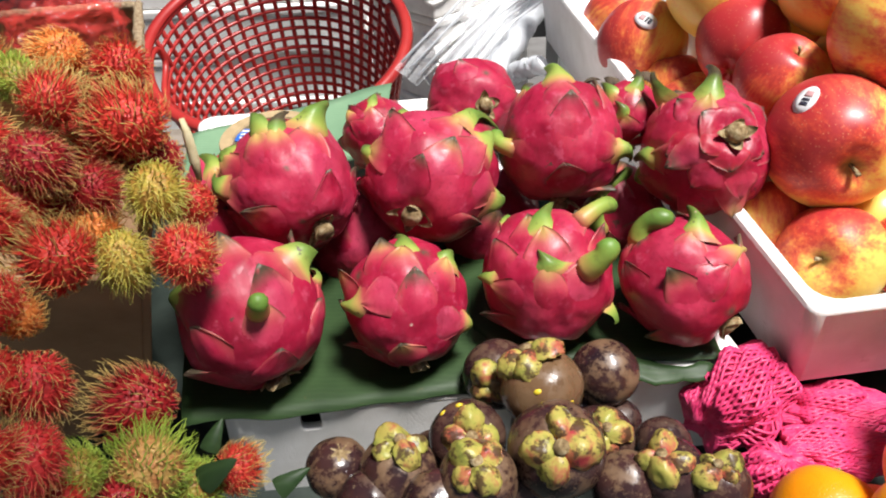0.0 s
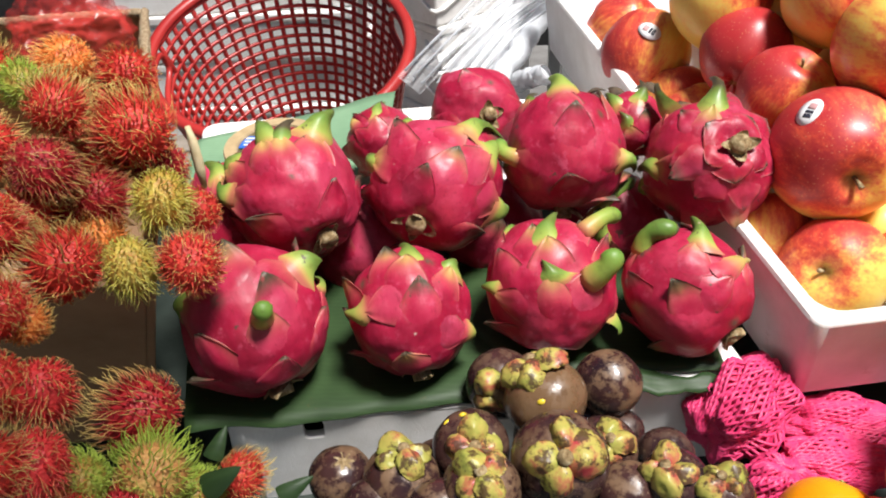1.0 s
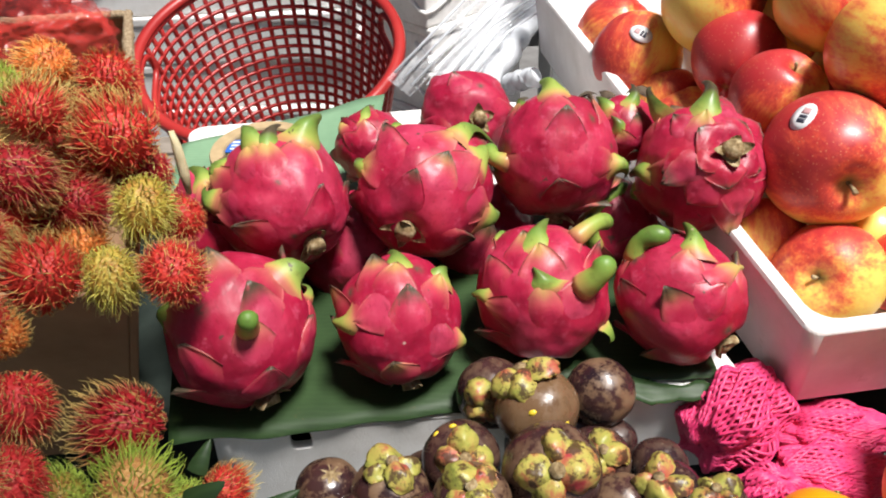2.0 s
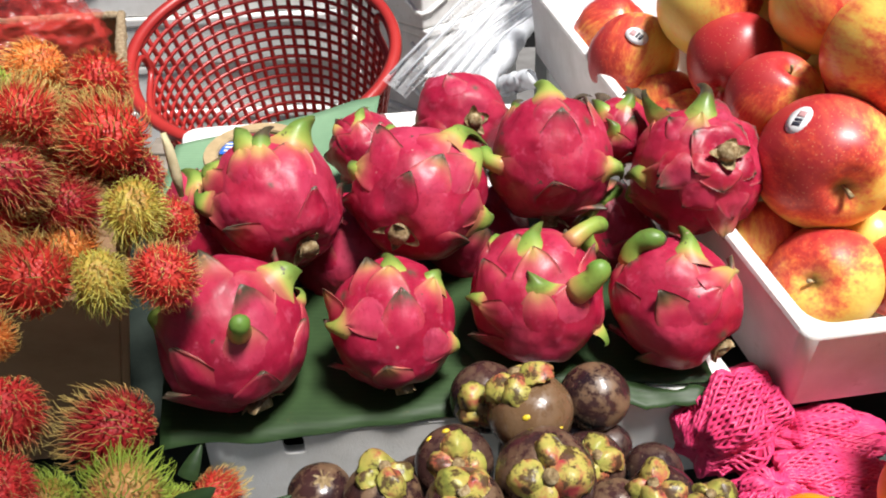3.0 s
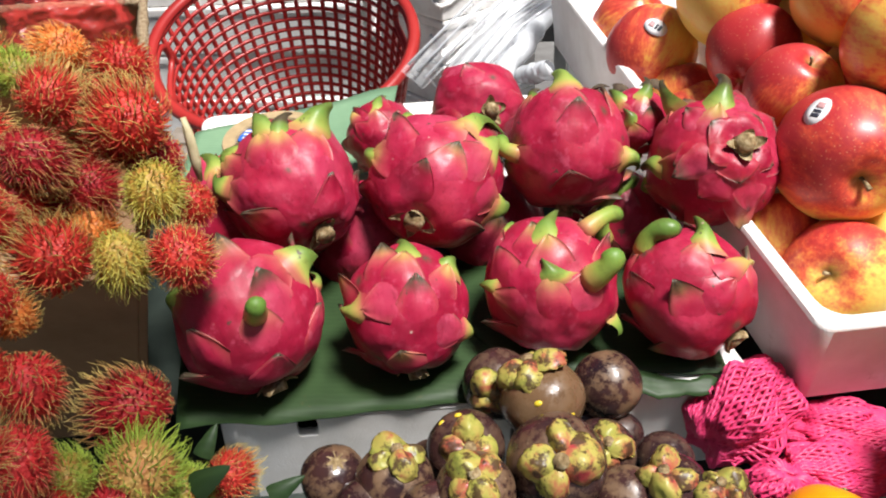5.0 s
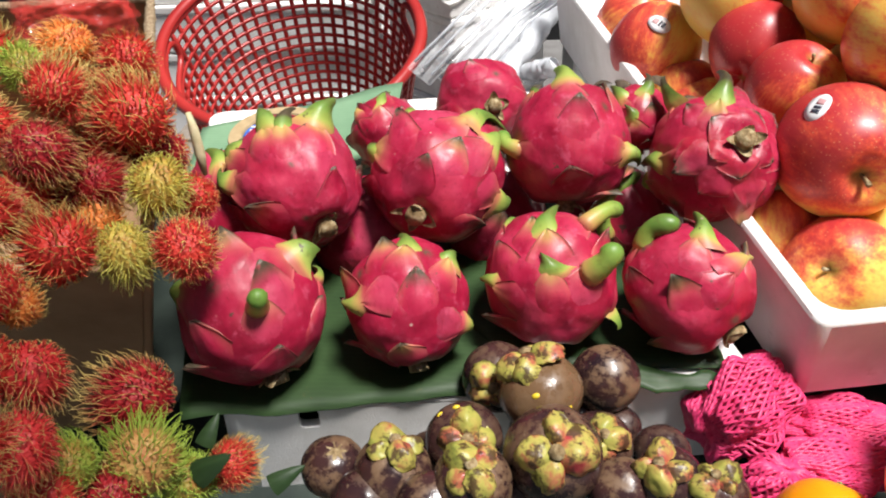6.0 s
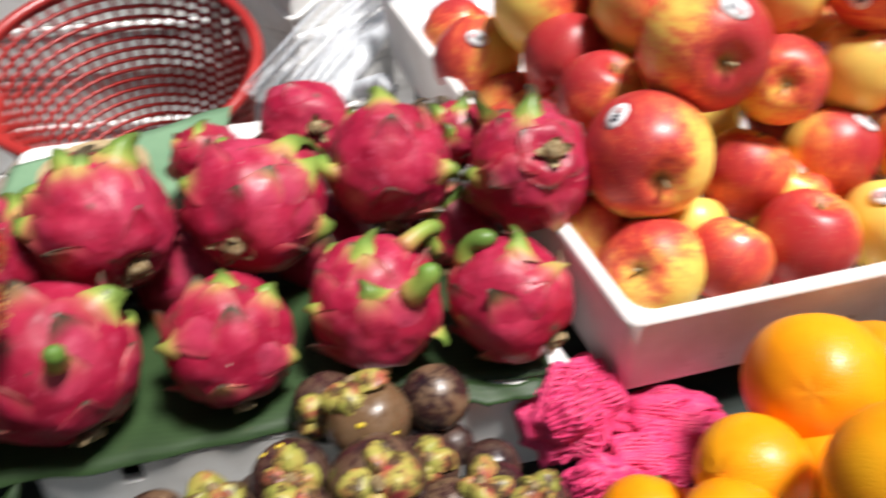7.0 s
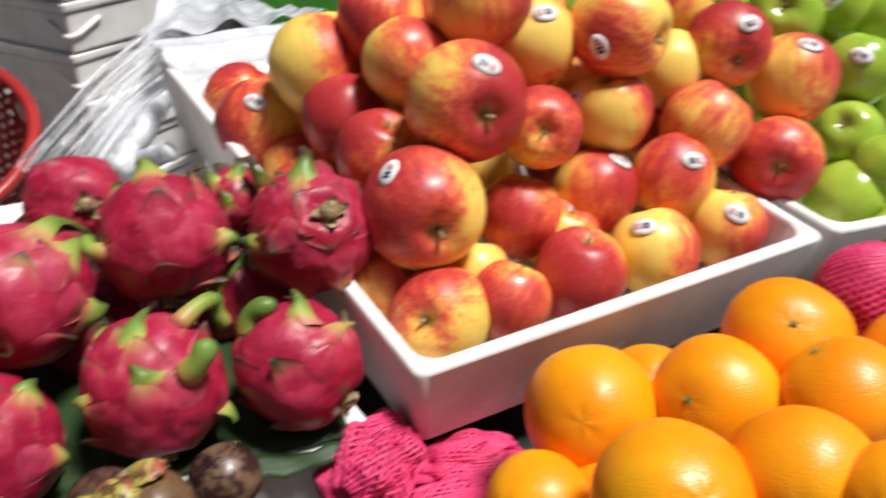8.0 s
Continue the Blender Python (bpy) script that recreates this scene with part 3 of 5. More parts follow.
def orange(place, r, navel_way, label, seed):
    rnd = random.Random(seed)
    v, f, hollow = fruit_body(48, 34, r, 0.045, 0.03, rnd.uniform(0.94, 1.0), 0.006, seed)
    ob = new("orange", mesh("orange", v, f, ORANGE, hollow=hollow * 0.6))
    ob.matrix_world = Matrix.Translation(place) @ turned(navel_way, rnd.uniform(0, 360))
    tagged(ob, label, "orange", "heap of oranges")
    star = []
    top = max(p[2] for p in v)
    for k in range(6):
        a = k * math.pi / 3 + rnd.uniform(-0.2, 0.2)
        star.append(flap((0, 0, top - 0.0015), (0.075 * r * math.cos(a), 0.075 * r * math.sin(a), top + 0.0008), (0, 0, 1), 0.03 * r, 0.03 * r, 0.2, 4)[:2])
    star.append(tube([(0, 0, top - 0.003), (0, 0, top + 0.0012)], [0.035 * r, 0.028 * r], 8))
    part("button", mesh("button", *join(star), NAVEL), ob, "dry green stalk button")
    return ob


def mangosteen(place, r, calyx_way, label, seed, resin=()):
    rnd = random.Random(seed)
    dirs, faces = globe(40, 28)
    rad = np.array([1 + 0.03 * noise.noise(Vector(d) * 2 + Vector((seed, 0, 0))) for d in dirs])
    v = dirs * rad[:, None] * r
    v[:, 2] *= 0.92
    ob = new("mangosteen", mesh("mangosteen", v, faces, MANGO))
    ob.matrix_world = Matrix.Translation(place) @ turned(calyx_way, rnd.uniform(0, 90))
    ob.color = (0.85 if "brown scuffed" in label else 0.0, 0, 0, 1)
    tagged(ob, label, "mangosteen", "heap of mangosteens")
    gd, gf = globe(22, 14)
    scarred = "scar" in label
    if scarred:
        star = [flap((0, 0, 0.90 * r), (0.34 * r * math.cos(w), 0.34 * r * math.sin(w), 0.875 * r), (0, 0, 1), 0.15 * r, 0.05 * r, 0.1, 6)[:2] for w in np.linspace(0, 5.4, 7)]
        part("scar", mesh("scar", *join(star), DRY), ob, "brown star-shaped scar")
    for k in range(0 if scarred else 4):
        a = k * math.pi / 2 + rnd.uniform(-0.25, 0.25)
        big = rnd.uniform(0.85, 1.15) * (1.0 if k % 2 else 0.82)
        lobe = gd * np.array((rnd.uniform(0.40, 0.54), rnd.uniform(0.36, 0.50), rnd.uniform(0.15, 0.22))) * r * big
        lobe *= np.array([1 + 0.26 * noise.noise(Vector(d) * 2.2 + Vector((seed, k, 0))) for d in gd])[:, None]
        lobe[:, 2] -= ((lobe[:, 0] / r) ** 2 + (lobe[:, 1] / r) ** 2) * 0.62 * r
        lobe[:, 2] += np.where(gd[:, 2] > 0, 0.05 * r * np.cos(4 * gd[:, 1]), 0)
        m = pose(0, 0, 0, 0, 0, math.degrees(a)) @ Matrix.Translation((0.40 * r, 0, 0.87 * r + 0.07 * r * (k % 2))) @ pose(0, 0, 0, rnd.uniform(-16, 16), 20 + rnd.uniform(-26, 12), rnd.uniform(-25, 25))
        part("calyx_lobe", mesh("calyx_lobe", lobe, gf, CALYX), ob, "thick green and pink calyx lobe", m)
    if not scarred:
        part("stalk", mesh("stalk", *tube([(0, 0, 0.84 * r), (0.02 * r, 0, 1.02 * r), (0.03 * r, 0.02 * r, 1.14 * r)], [0.17 * r, 0.14 * r, 0.16 * r], 10), DRY), ob, "short stalk stump")
    for way in resin:
        w = ob.matrix_world.to_3x3().inverted() @ Vector(way)
        drop = gd * np.array((0.10, 0.07, 0.06)) * r
        part("resin_drop", mesh("resin_drop", drop, gf, YELLOW), ob, "drop of yellow resin", Matrix.Translation(w.normalized() * r * 0.97) @ turned(w))
    return ob


def rambutan(place, r, tint, red_hair, label, seed, hairs=360, length=0.60):
    """Bristly fruit: a knobbly rind and soft curved hairs, red_hair from 0 (yellow-green ends) to 1."""
    rnd = random.Random(seed)
    dirs, faces = globe(28, 20)
    rad = np.array([1 + 0.05 * noise.noise(Vector(d) * 6 + Vector((seed, 0, 0))) for d in dirs])
    v = dirs * rad[:, None] * r
    v[:, 2] *= 1.12
    ob = new("rambutan", mesh("rambutan", v, faces, RIND))
    ob.matrix_world = Matrix.Translation(place) @ pose(0, 0, 0, rnd.uniform(-60, 60), rnd.uniform(-60, 60), rnd.uniform(0, 360))
    ob.color = (*tint, 1)
    tagged(ob, label, "rambutan", "heap of rambutans")
    verts, fcs, tips, kinds = [], [], [], []
    sweep = Vector((rnd.uniform(-1, 1), rnd.uniform(-1, 1), rnd.uniform(-1, 1)))
    for k in range(hairs):
        z = 1 - 2 * (k + 0.5) / hairs
        a = k * 2.39996 + rnd.uniform(-0.15, 0.15)
        c = math.sqrt(1 - z * z)
        d = Vector((c * math.cos(a), c * math.sin(a), z))
        side = d.cross(Vector((rnd.uniform(-1, 1), rnd.uniform(-1, 1), rnd.uniform(-1, 1)))).normalized()
        bend = side * rnd.uniform(0.1, 0.75) + sweep * 0.55
        ln = r * length * rnd.uniform(0.7, 1.2)
        p0 = Vector((d.x, d.y, d.z * 1.12)) * r * 0.97
        n0 = len(verts)
        w0 = r * 0.038
        ax = d.cross(Vector((0.3, 0.5, 0.8))).normalized()
        ay = d.cross(ax)
        curl = side.cross(d) * rnd.uniform(-0.35, 0.35)
        for j in range(6):
            s = j / 5
            p = p0 + d * ln * (s - 0.28 * s ** 3) + bend * ln * 0.8 * s * s * (0.25 + 1.0 * s) + curl * ln * math.sin(2.6 * s) * s
            w = w0 * (1 - 0.72 * s)
            for i in range(3):
                q = 2 * math.pi * i / 3
                verts.append(p + (ax * math.cos(q) + ay * math.sin(q)) * w)
                tips.append(s)
                kinds.append(red_hair)
        for j in range(5):
            for i in range(3):
                i2 = (i + 1) % 3
                fcs.append((n0 + 3 * j + i, n0 + 3 * j + i2, n0 + 3 * j + 3 + i2, n0 + 3 * j + 3 + i))
    h = part("hair", mesh("hair", verts, fcs, HAIR, tip=tips, kind=kinds), ob, "soft curved hairs with paler ends")
    tagged(h, kind="stuff")
    return ob

# ---- structure ----
# right-hand edge of the added overhead panel that shades the left
SHADE_EDGE = 0.27
def sheet(name, x0, x1, y0, y1, z, mat, nx=40, ny=40, amp=0.004, scale=3.0):
    v, f = [], []
    for j in range(ny + 1):
        for i in range(nx + 1):
            x, y = x0 + (x1 - x0) * i / nx, y0 + (y1 - y0) * j / ny
            v.append((x, y, z + amp * noise.noise(Vector((x * scale, y * scale, 0)))))
    for j in range(ny):
        for i in range(nx):
            a = j * (nx + 1) + i
            f.append((a, a + 1, a + nx + 2, a + nx + 1))
    return new(name, mesh(name, v, f, mat))


tagged(sheet("ground", -60, 60, -60, 60, 0.0, FLOOR, 60, 60), "grey worn concrete ground of the market", "ground", kind="structure")

# unseen panel added overhead to shade the left front; the sun comes in from the right
awning = new("awning", bevelled("awning", [box(-3.2, SHADE_EDGE, -2.2, 0.09, 2.2, 2.22)], GREY_METAL, 0.004))
tagged(awning, "unseen plain grey panel added to shade the left of the stall", "awning", kind="structure")

# The goods stand on boards that rise slightly towards the back.
RISE = radians(10)
BOARD = Matrix.Translation((0.2, 0.30, 0.635)) @ Matrix.Rotation(RISE, 4, "X")
board = new("stall_board", None)
board.matrix_world = BOARD
tagged(board, "stall table covered with a dark green tarpaulin", "table")
part("tarpaulin", bevelled("tarpaulin", [box(-0.95, 1.05, -0.22, 0.47, 0.0, 0.003)], TARP, 0.001), board, "dark green tarpaulin cover")
for k in range(4):
    part("plank", bevelled("plank", [box(-0.95, 1.05, -0.22 + k * 0.168, -0.055 + k * 0.168, -0.022, -0.0005)], WOOD, 0.003), board)
for x, y in ((-0.9, -0.18), (1.0, -0.18), (-0.9, 0.40), (1.0, 0.40)):
    c = BOARD @ Vector((x, y, -0.02))
    part("leg", bevelled("leg", [box(-0.025, 0.025, -0.025, 0.025, 0, c.z)], WOOD, 0.003), board, "square wooden leg", BOARD.inverted() @ Matrix.Translation((c.x, c.y, 0)))


def foam_tray(name, fl, fr, bl, depth, wall, label, category, taper=0.012, notches=(), upside=False):
    """A styrofoam box from three corners of its rim (front left, front right, back left); upside: rim corners are those of its closed top."""
    fl, fr, bl = Vector(fl), Vector(fr), Vector(bl)
    u, v = fr - fl, bl - fl
    n = u.cross(v).normalized()
    lu, lv = u.length, v.length
    uu, vv = u / lu, v / lv
    root = new(name, None)
    root.matrix_world = Matrix.Translation(fl - n * depth)
    at = lambda a, b, c: uu * a + vv * b + n * (c + depth)
    t = -taper if upside else taper
    bm = bmesh.new()
    rows = []

    def ring(inset, c, rad, k=5):
        """a rounded rectangle, inset from the rim, at height c below it"""
        pts = []
        for cx, cy, a0 in ((inset + rad, inset + rad, 180), (lu - inset - rad, inset + rad, 270), (lu - inset - rad, lv - inset - rad, 0), (inset + rad, lv - inset - rad, 90)):
            for i in range(k):
                a = radians(a0 + 90 * i / (k - 1))
                pts.append(bm.verts.new(at(cx + rad * math.cos(a), cy + rad * math.sin(a), c)))
        return pts
    b = 0.004
    if upside:
        profile = [(0.03, 0.0, 0.02), (b, 0.0, 0.02), (b * 0.3, -b * 0.3, 0.02), (0.0, -b, 0.02), (-taper, -depth, 0.02), (0.008 - taper, -depth, 0.014), (0.008, -0.006, 0.012)]
    else:
        profile = [(taper + 0.02, -depth, 0.008), (taper + 0.003, -depth, 0.009), (taper - 0.001, -depth + b, 0.009), (0.0, -b, 0.009), (b * 0.3, -b * 0.3, 0.009), (b, 0.0, 0.008), (wall - b, 0.0, 0.016), (wall - b * 0.3, -b * 0.3, 0.017), (wall, -b, 0.018), (wall + taper * 0.8, -depth + 0.015, 0.010)]
    rows = [ring(*p) for p in profile]
    m = len(rows[0])
    for a, c in zip(rows, rows[1:]):
        for i in range(m):
            bm.faces.new((a[i], a[(i + 1) % m], c[(i + 1) % m], c[i]))
    bm.faces.new(rows[0])
    bm.faces.new(rows[-1])
    bmesh.ops.recalc_face_normals(bm, faces=bm.faces)
    me = bpy.data.meshes.new("shell")
    bm.to_mesh(me)
    bm.free()
    me.materials.append(FOAM)
    me.polygons.foreach_set("use_smooth", [True] * len(me.polygons))
    shell = part("shell", me, root)
    for side, pos, wide, deep, lo in notches:
        # a slot cut through the wall; side 0 front, 1 back
        y = 0.0 if side == 0 else lv
        cut = bevelled("slot", [box(-wide / 2, wide / 2, -0.05, 0.06, -lo - deep, -lo)], FOAM, 0.003)
        tool = bpy.data.objects.new("slot", cut)
        rot = Matrix((uu, vv, n)).transposed().to_4x4()
        tool.matrix_world = Matrix.Translation(fl + uu * pos + vv * y) @ rot
        scene.collection.objects.link(tool)
        md = shell.modifiers.new("slot", "BOOLEAN")
        md.object, md.solver, md.operation = tool, "EXACT", "DIFFERENCE"
        bpy.context.view_layer.update()
        done = bpy.data.meshes.new_from_object(shell.evaluated_get(bpy.context.evaluated_depsgraph_get()))
        shell.modifiers.clear()
        shell.data = done
        bpy.data.objects.remove(tool)
    for p in shell.data.polygons:
        p.use_smooth = p.area < 0.0015
    return tagged(root, label, category)


# upside-down foam box under the dragon fruit, and the tray of apples
foam_tray("foam_box", (-0.191, 0.369, 0.735), (0.192, 0.412, 0.74), (-0.327, 0.788, 0.786), 0.085, 0.03, "white styrofoam box turned upside down as a stand", "foam box", 0.006, [(0, 0.062, 0.015, 0.018, 0.003), (1, 0.118, 0.014, 0.03, -0.01)], upside=True)
foam_tray("apple_tray", (0.213, 0.393, 0.803), (0.615, 0.460, 0.808), (0.067, 0.961, 0.889), 0.088, 0.012, "shallow white styrofoam tray full of red apples", "foam tray", 0.010, [(0, 0.195, 0.013, 0.060, 0.048)])
foam_tray("green_apple_tray", (0.628, 0.462, 0.808), (1.00, 0.462, 0.808), (0.48, 0.93, 0.890), 0.088, 0.012, "shallow white styrofoam tray of green apples", "foam tray", 0.014)
foam_tray("foam_box", (0.36, 0.16, 0.722), (0.80, 0.16, 0.722), (0.36, 0.34, 0.742), 0.10, 0.03, "white styrofoam box turned upside down below the oranges", "foam box", 0.004, upside=True)


# banana leaves on the stand
def leaf_strip(name, corners, mat, label, nx=24, ny=14, wave=0.002, front_drop=0.0):
    """A leaf piece between four corners, lying with slight waves."""
    a, b, c, d = (Vector(p) for p in corners)
    n = (b - a).cross(d - a).normalized()
    v, f = [], []
    for face in (0.0, -0.0006):
        for j in range(ny + 1):
            for i in range(nx + 1):
                s, t = i / nx, j / ny
                p = a * (1 - s) * (1 - t) + b * s * (1 - t) + c * s * t + d * (1 - s) * t
                p = p + n * (wave * noise.noise(p * 14) + wave * 0.5 * math.sin(s * 9 + 2 * t) + face)
                e = 0.006 * noise.noise(Vector((s * 5, 3.3, 0))) * (1 - t) - 0.006 * noise.noise(Vector((s * 4, 8.3, 0))) * t
                p = p + (d - a).normalized() * e
                if front_drop and t < 0.12:
                    p = p - n * front_drop * (1 - t / 0.12) ** 2
                v.append(p)
    w = nx + 1
    o = w * (ny + 1)
    for j in range(ny):
        for i in range(nx):
            q = (j * w + i, j * w + i + 1, (j + 1) * w + i + 1, (j + 1) * w + i)
            f += [q, tuple(x + o for x in q[::-1])]
    for i in range(nx):
        f += [(i, i + o, i + 1 + o, i + 1), (ny * w + i + 1, ny * w + i + 1 + o, ny * w + i + o, ny * w + i)]
    for j in range(ny):
        f += [(j * w, (j + 1) * w, (j + 1) * w + o, j * w + o), (j * w + nx + o, (j + 1) * w + nx + o, (j + 1) * w + nx, j * w + nx)]
    mid = (a + b + c + d) / 4
    ob = new(name, mesh(name, [p - mid for p in v], f, mat))
    ob.location = mid
    return tagged(ob, label, "banana leaf")

leaf_strip('banana_leaf', ((-0.217, 0.362, 0.738), (-0.015, 0.387, 0.741), (0.067, 0.533, 0.759), (-0.261, 0.534, 0.759)), LEAF_DARK, 'dark green banana leaf strip under the dragon fruit', front_drop=0.003)
leaf_strip('banana_leaf', ((0.017, 0.417, 0.745), (0.17, 0.414, 0.744), (0.15, 0.609, 0.768), (-0.129, 0.571, 0.764)), LEAF_DARK, 'dark green banana leaf under the dragon fruit')
leaf_strip('banana_leaf', ((-0.307, 0.646, 0.773), (-0.11, 0.579, 0.765), (-0.109, 0.845, 0.797), (-0.317, 0.741, 0.785)), LEAF_DUSTY, 'dusty pale green banana leaf lining the stand')
leaf_strip('banana_leaf', ((0.098, 0.398, 0.739), (0.156, 0.397, 0.739), (0.161, 0.409, 0.746), (0.098, 0.414, 0.746)), LEAF_DARK, 'narrow dark green strip of banana leaf', 12, 4)
leaf_strip('banana_leaf', ((-0.257, 0.536, 0.759), (0.067, 0.534, 0.759), (0.088, 0.654, 0.774), (-0.273, 0.645, 0.773)), LEAF_DARK, 'dark green banana leaf under the rear fruit')

# ---- carton of rambutans ----
def carton():
    root = new("rambutan_carton", None)
    fr, br = Vector((-0.208, 0.372, 0.868)), Vector((-0.313, 0.690, 0.940))
    wide, deep, t = 0.36, (br - fr).length, 0.006
    v = (br - fr).normalized()
    u = Vector((-0.99, -0.14, 0.0)).normalized()
    # the carton leans over towards the dragon fruit
    n = Vector((0.315, -0.226, 0.92)).normalized()
    high = 0.212
    root.matrix_world = Matrix.Translation(fr - n * high)
    P = lambda a, b, c: u * a + v * b + n * (c + high)

    def wall(a0, a1, b0, b1, c0, c1):
        vs, fs = box(a0, a1, b0, b1, c0, c1)
        return [P(*p) for p in vs], fs
    for name, w in (("side_wall", (0, t, 0, deep, -high, 0)), ("side_wall", (wide - t, wide, 0, deep, -high, 0)), ("front_wall", (t, wide - t, 0, t, -high, -0.012)), ("back_wall", (t, wide - t, deep - t, deep, -high, 0)), ("base", (t, wide - t, t, deep - t, -high, -high + t))):
        part(name, bevelled(name, [wall(*w)], CARTON, 0.0012), root)
    # torn corrugated edge along the tops of the walls
    rnd = random.Random(5)
    for a, b in (((t / 2, 0), (t / 2, deep)), ((t, deep - t / 2), (wide - t, deep - t / 2))):
        pts, rad = [], []
        for k in range(70):
            s = k / 69
            pts.append(P(a[0] + (b[0] - a[0]) * s + rnd.uniform(-0.0007, 0.0007), a[1] + (b[1] - a[1]) * s, 0.0005 + rnd.uniform(-0.0008, 0.0012)))
            rad.append(0.0044 + rnd.uniform(-0.0006, 0.0007))
        part("torn_edge", mesh("torn_edge", *tube(pts, rad, 7), CARTON_EDGE), root, "frayed corrugated edge")
    return tagged(root, "open brown cardboard carton heaped with rambutans", "carton")


carton()


# ---- basket ----
def basket():
    root = new("laundry_basket", None)
    rim_r, low_r, high = 0.205, 0.140, 0.30
    root.matrix_world = Matrix.Translation((-0.337, 1.297, 0.464)) @ turned((0.02, -0.361, 0.932), 0)
    nrib, nring = 50, 16

    def prof(z):
        return low_r + (rim_r - low_r) * (z / high) ** 0.8

    bars = []
    gap = lambda a: min(abs((a - h + math.pi) % (2 * math.pi) - math.pi) for h in (radians(12), radians(192))) < 0.30
    for i in range(nrib):
        a = 2 * math.pi * i / nrib
        top = high * (0.80 if gap(a) else 0.965)
        pts = [(prof(z) * math.cos(a), prof(z) * math.sin(a), z) for z in np.linspace(0, top, 12)]
        bars.append(tube(pts, 0.0044, 5))
    for j in range(nring):
        z = high * (0.02 + 0.95 * j / (nring - 1))
        keep = [2 * math.pi * i / 96 for i in range(97)]
        run = []
        for a in keep:
            if gap(a) and z > high * 0.82:
                if len(run) > 1:
                    bars.append(tube(run, 0.0037, 5))
                run = []
            else:
                run.append(((prof(z) - 0.001) * math.cos(a), (prof(z) - 0.001) * math.sin(a), z))
        if len(run) > 1:
            bars.append(tube(run, 0.0037, 5))
    for r in np.linspace(0.02, low_r, 7):
        bars.append(tube([(r * math.cos(a), r * math.sin(a), 0.0) for a in np.linspace(0, 2 * math.pi, 49)], 0.0026, 5))
    for i in range(16):
        a = 2 * math.pi * i / 16
        bars.append(tube([(0.02 * math.cos(a), 0.02 * math.sin(a), 0), (low_r * math.cos(a), low_r * math.sin(a), 0)], 0.003, 5))
    for h in (radians(12), radians(192)):
        loop = []
        for k in range(41):
            w = 2 * math.pi * k / 40
            cw, sw = math.cos(w), math.sin(w)
            z = high * (0.885 + 0.075 * math.copysign(abs(sw) ** 0.6, sw))
            a = h + 0.30 * math.copysign(abs(cw) ** 0.6, cw)
            loop.append((prof(z) * math.cos(a), prof(z) * math.sin(a), z))
        part("handle_frame", mesh("handle_frame", *tube(loop, 0.0055, 8), RED), root, "smooth frame of the hand hole")
    part("lattice", mesh("lattice", *join(bars), RED), root, "open red plastic lattice")
    ring = [(0.0, 0.0), (0.012, -0.004), (0.017, 0.004), (0.014, 0.012), (0.004, 0.014), (-0.003, 0.008)]
    v, f = [], []
    for i in range(96):
        a = 2 * math.pi * i / 96
        for x, z in ring:
            v.append(((rim_r - 0.004 + x) * math.cos(a), (rim_r - 0.004 + x) * math.sin(a), high - 0.008 + z))
    m = len(ring)
    for i in range(96):
        for k in range(m):
            f.append((i * m + k, i * m + (k + 1) % m, ((i + 1) % 96) * m + (k + 1) % m, ((i + 1) % 96) * m + k))
    part("rim", mesh("rim", v, f, RED), root, "smooth rounded red rim")
    return tagged(root, "empty red plastic lattice laundry basket, tilted", "basket")


basket()

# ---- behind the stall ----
# the wall's shade is painted in: its base colour is almost black
tagged(new("back_wall", bevelled("back_wall", [box(-3.0, 3.5, 3.4, 3.5, -0.01, 2.6)], DARK, 0.01)), "back wall of the stall, its shade put into a near-black colour", "wall", kind="structure")


def foam_crate(x, y, z, wide, deep, high, turn):
    """A lidded styrofoam fish box; at its near corner a pressed ledge folds over both faces."""
    root = new("styrofoam_crate", None)
    root.matrix_world = pose(x, y, z, 0, 0, turn)
    part("body", bevelled("body", [box(0, wide, 0, deep, 0, high * 0.80)], FOAM, 0.006, 3), root)
    part("lid", bevelled("lid", [box(-0.004, wide + 0.004, -0.004, deep + 0.004, high * 0.805, high)], FOAM, 0.006, 3), root)
    part("corner_ledge", mesh("corner_ledge", *tube([(0.075, -0.001, high * 0.60), (0.02, -0.001, high * 0.36), (-0.001, -0.001, high * 0.33), (-0.001, 0.02, high * 0.36), (-0.001, 0.055, high * 0.60)], 0.0055, 8), FOAM), root, "raised chevron ledge")
    return tagged(root, "white styrofoam crate with a raised chevron, stacked", "crate", "stack of styrofoam crates")


for k in range(9):
    foam_crate(-0.112 + 0.004 * (k % 3), 1.70, 0.001 + 0.1015 * k, 0.30, 0.26, 0.10, 44 - 2 * (k % 2))
for k in range(7):
    foam_crate(-0.98 + 0.01 * (k % 2), 1.86, 0.001 + 0.1215 * k, 0.66, 0.36, 0.12, 1 + 2 * (k % 2))

# low pallet that carries the basket
pallet = new("pallet", None)
tagged(pallet, "low grey wooden pallet on the ground", "pallet")
pallet.location = (-0.33, 1.33, 0.0)
for k in range(6):
    part("slat", bevelled("slat", [box(-0.40, 0.40, -0.30 + 0.1 * k, -0.215 + 0.1 * k, 0.385, 0.405)], WOOD, 0.003), pallet)
for k in range(3):
    part("bearer", bevelled("bearer", [box(-0.38 + 0.34 * k, -0.30 + 0.34 * k, -0.30, 0.285, 0.0, 0.3845)], WOOD, 0.003), pallet)


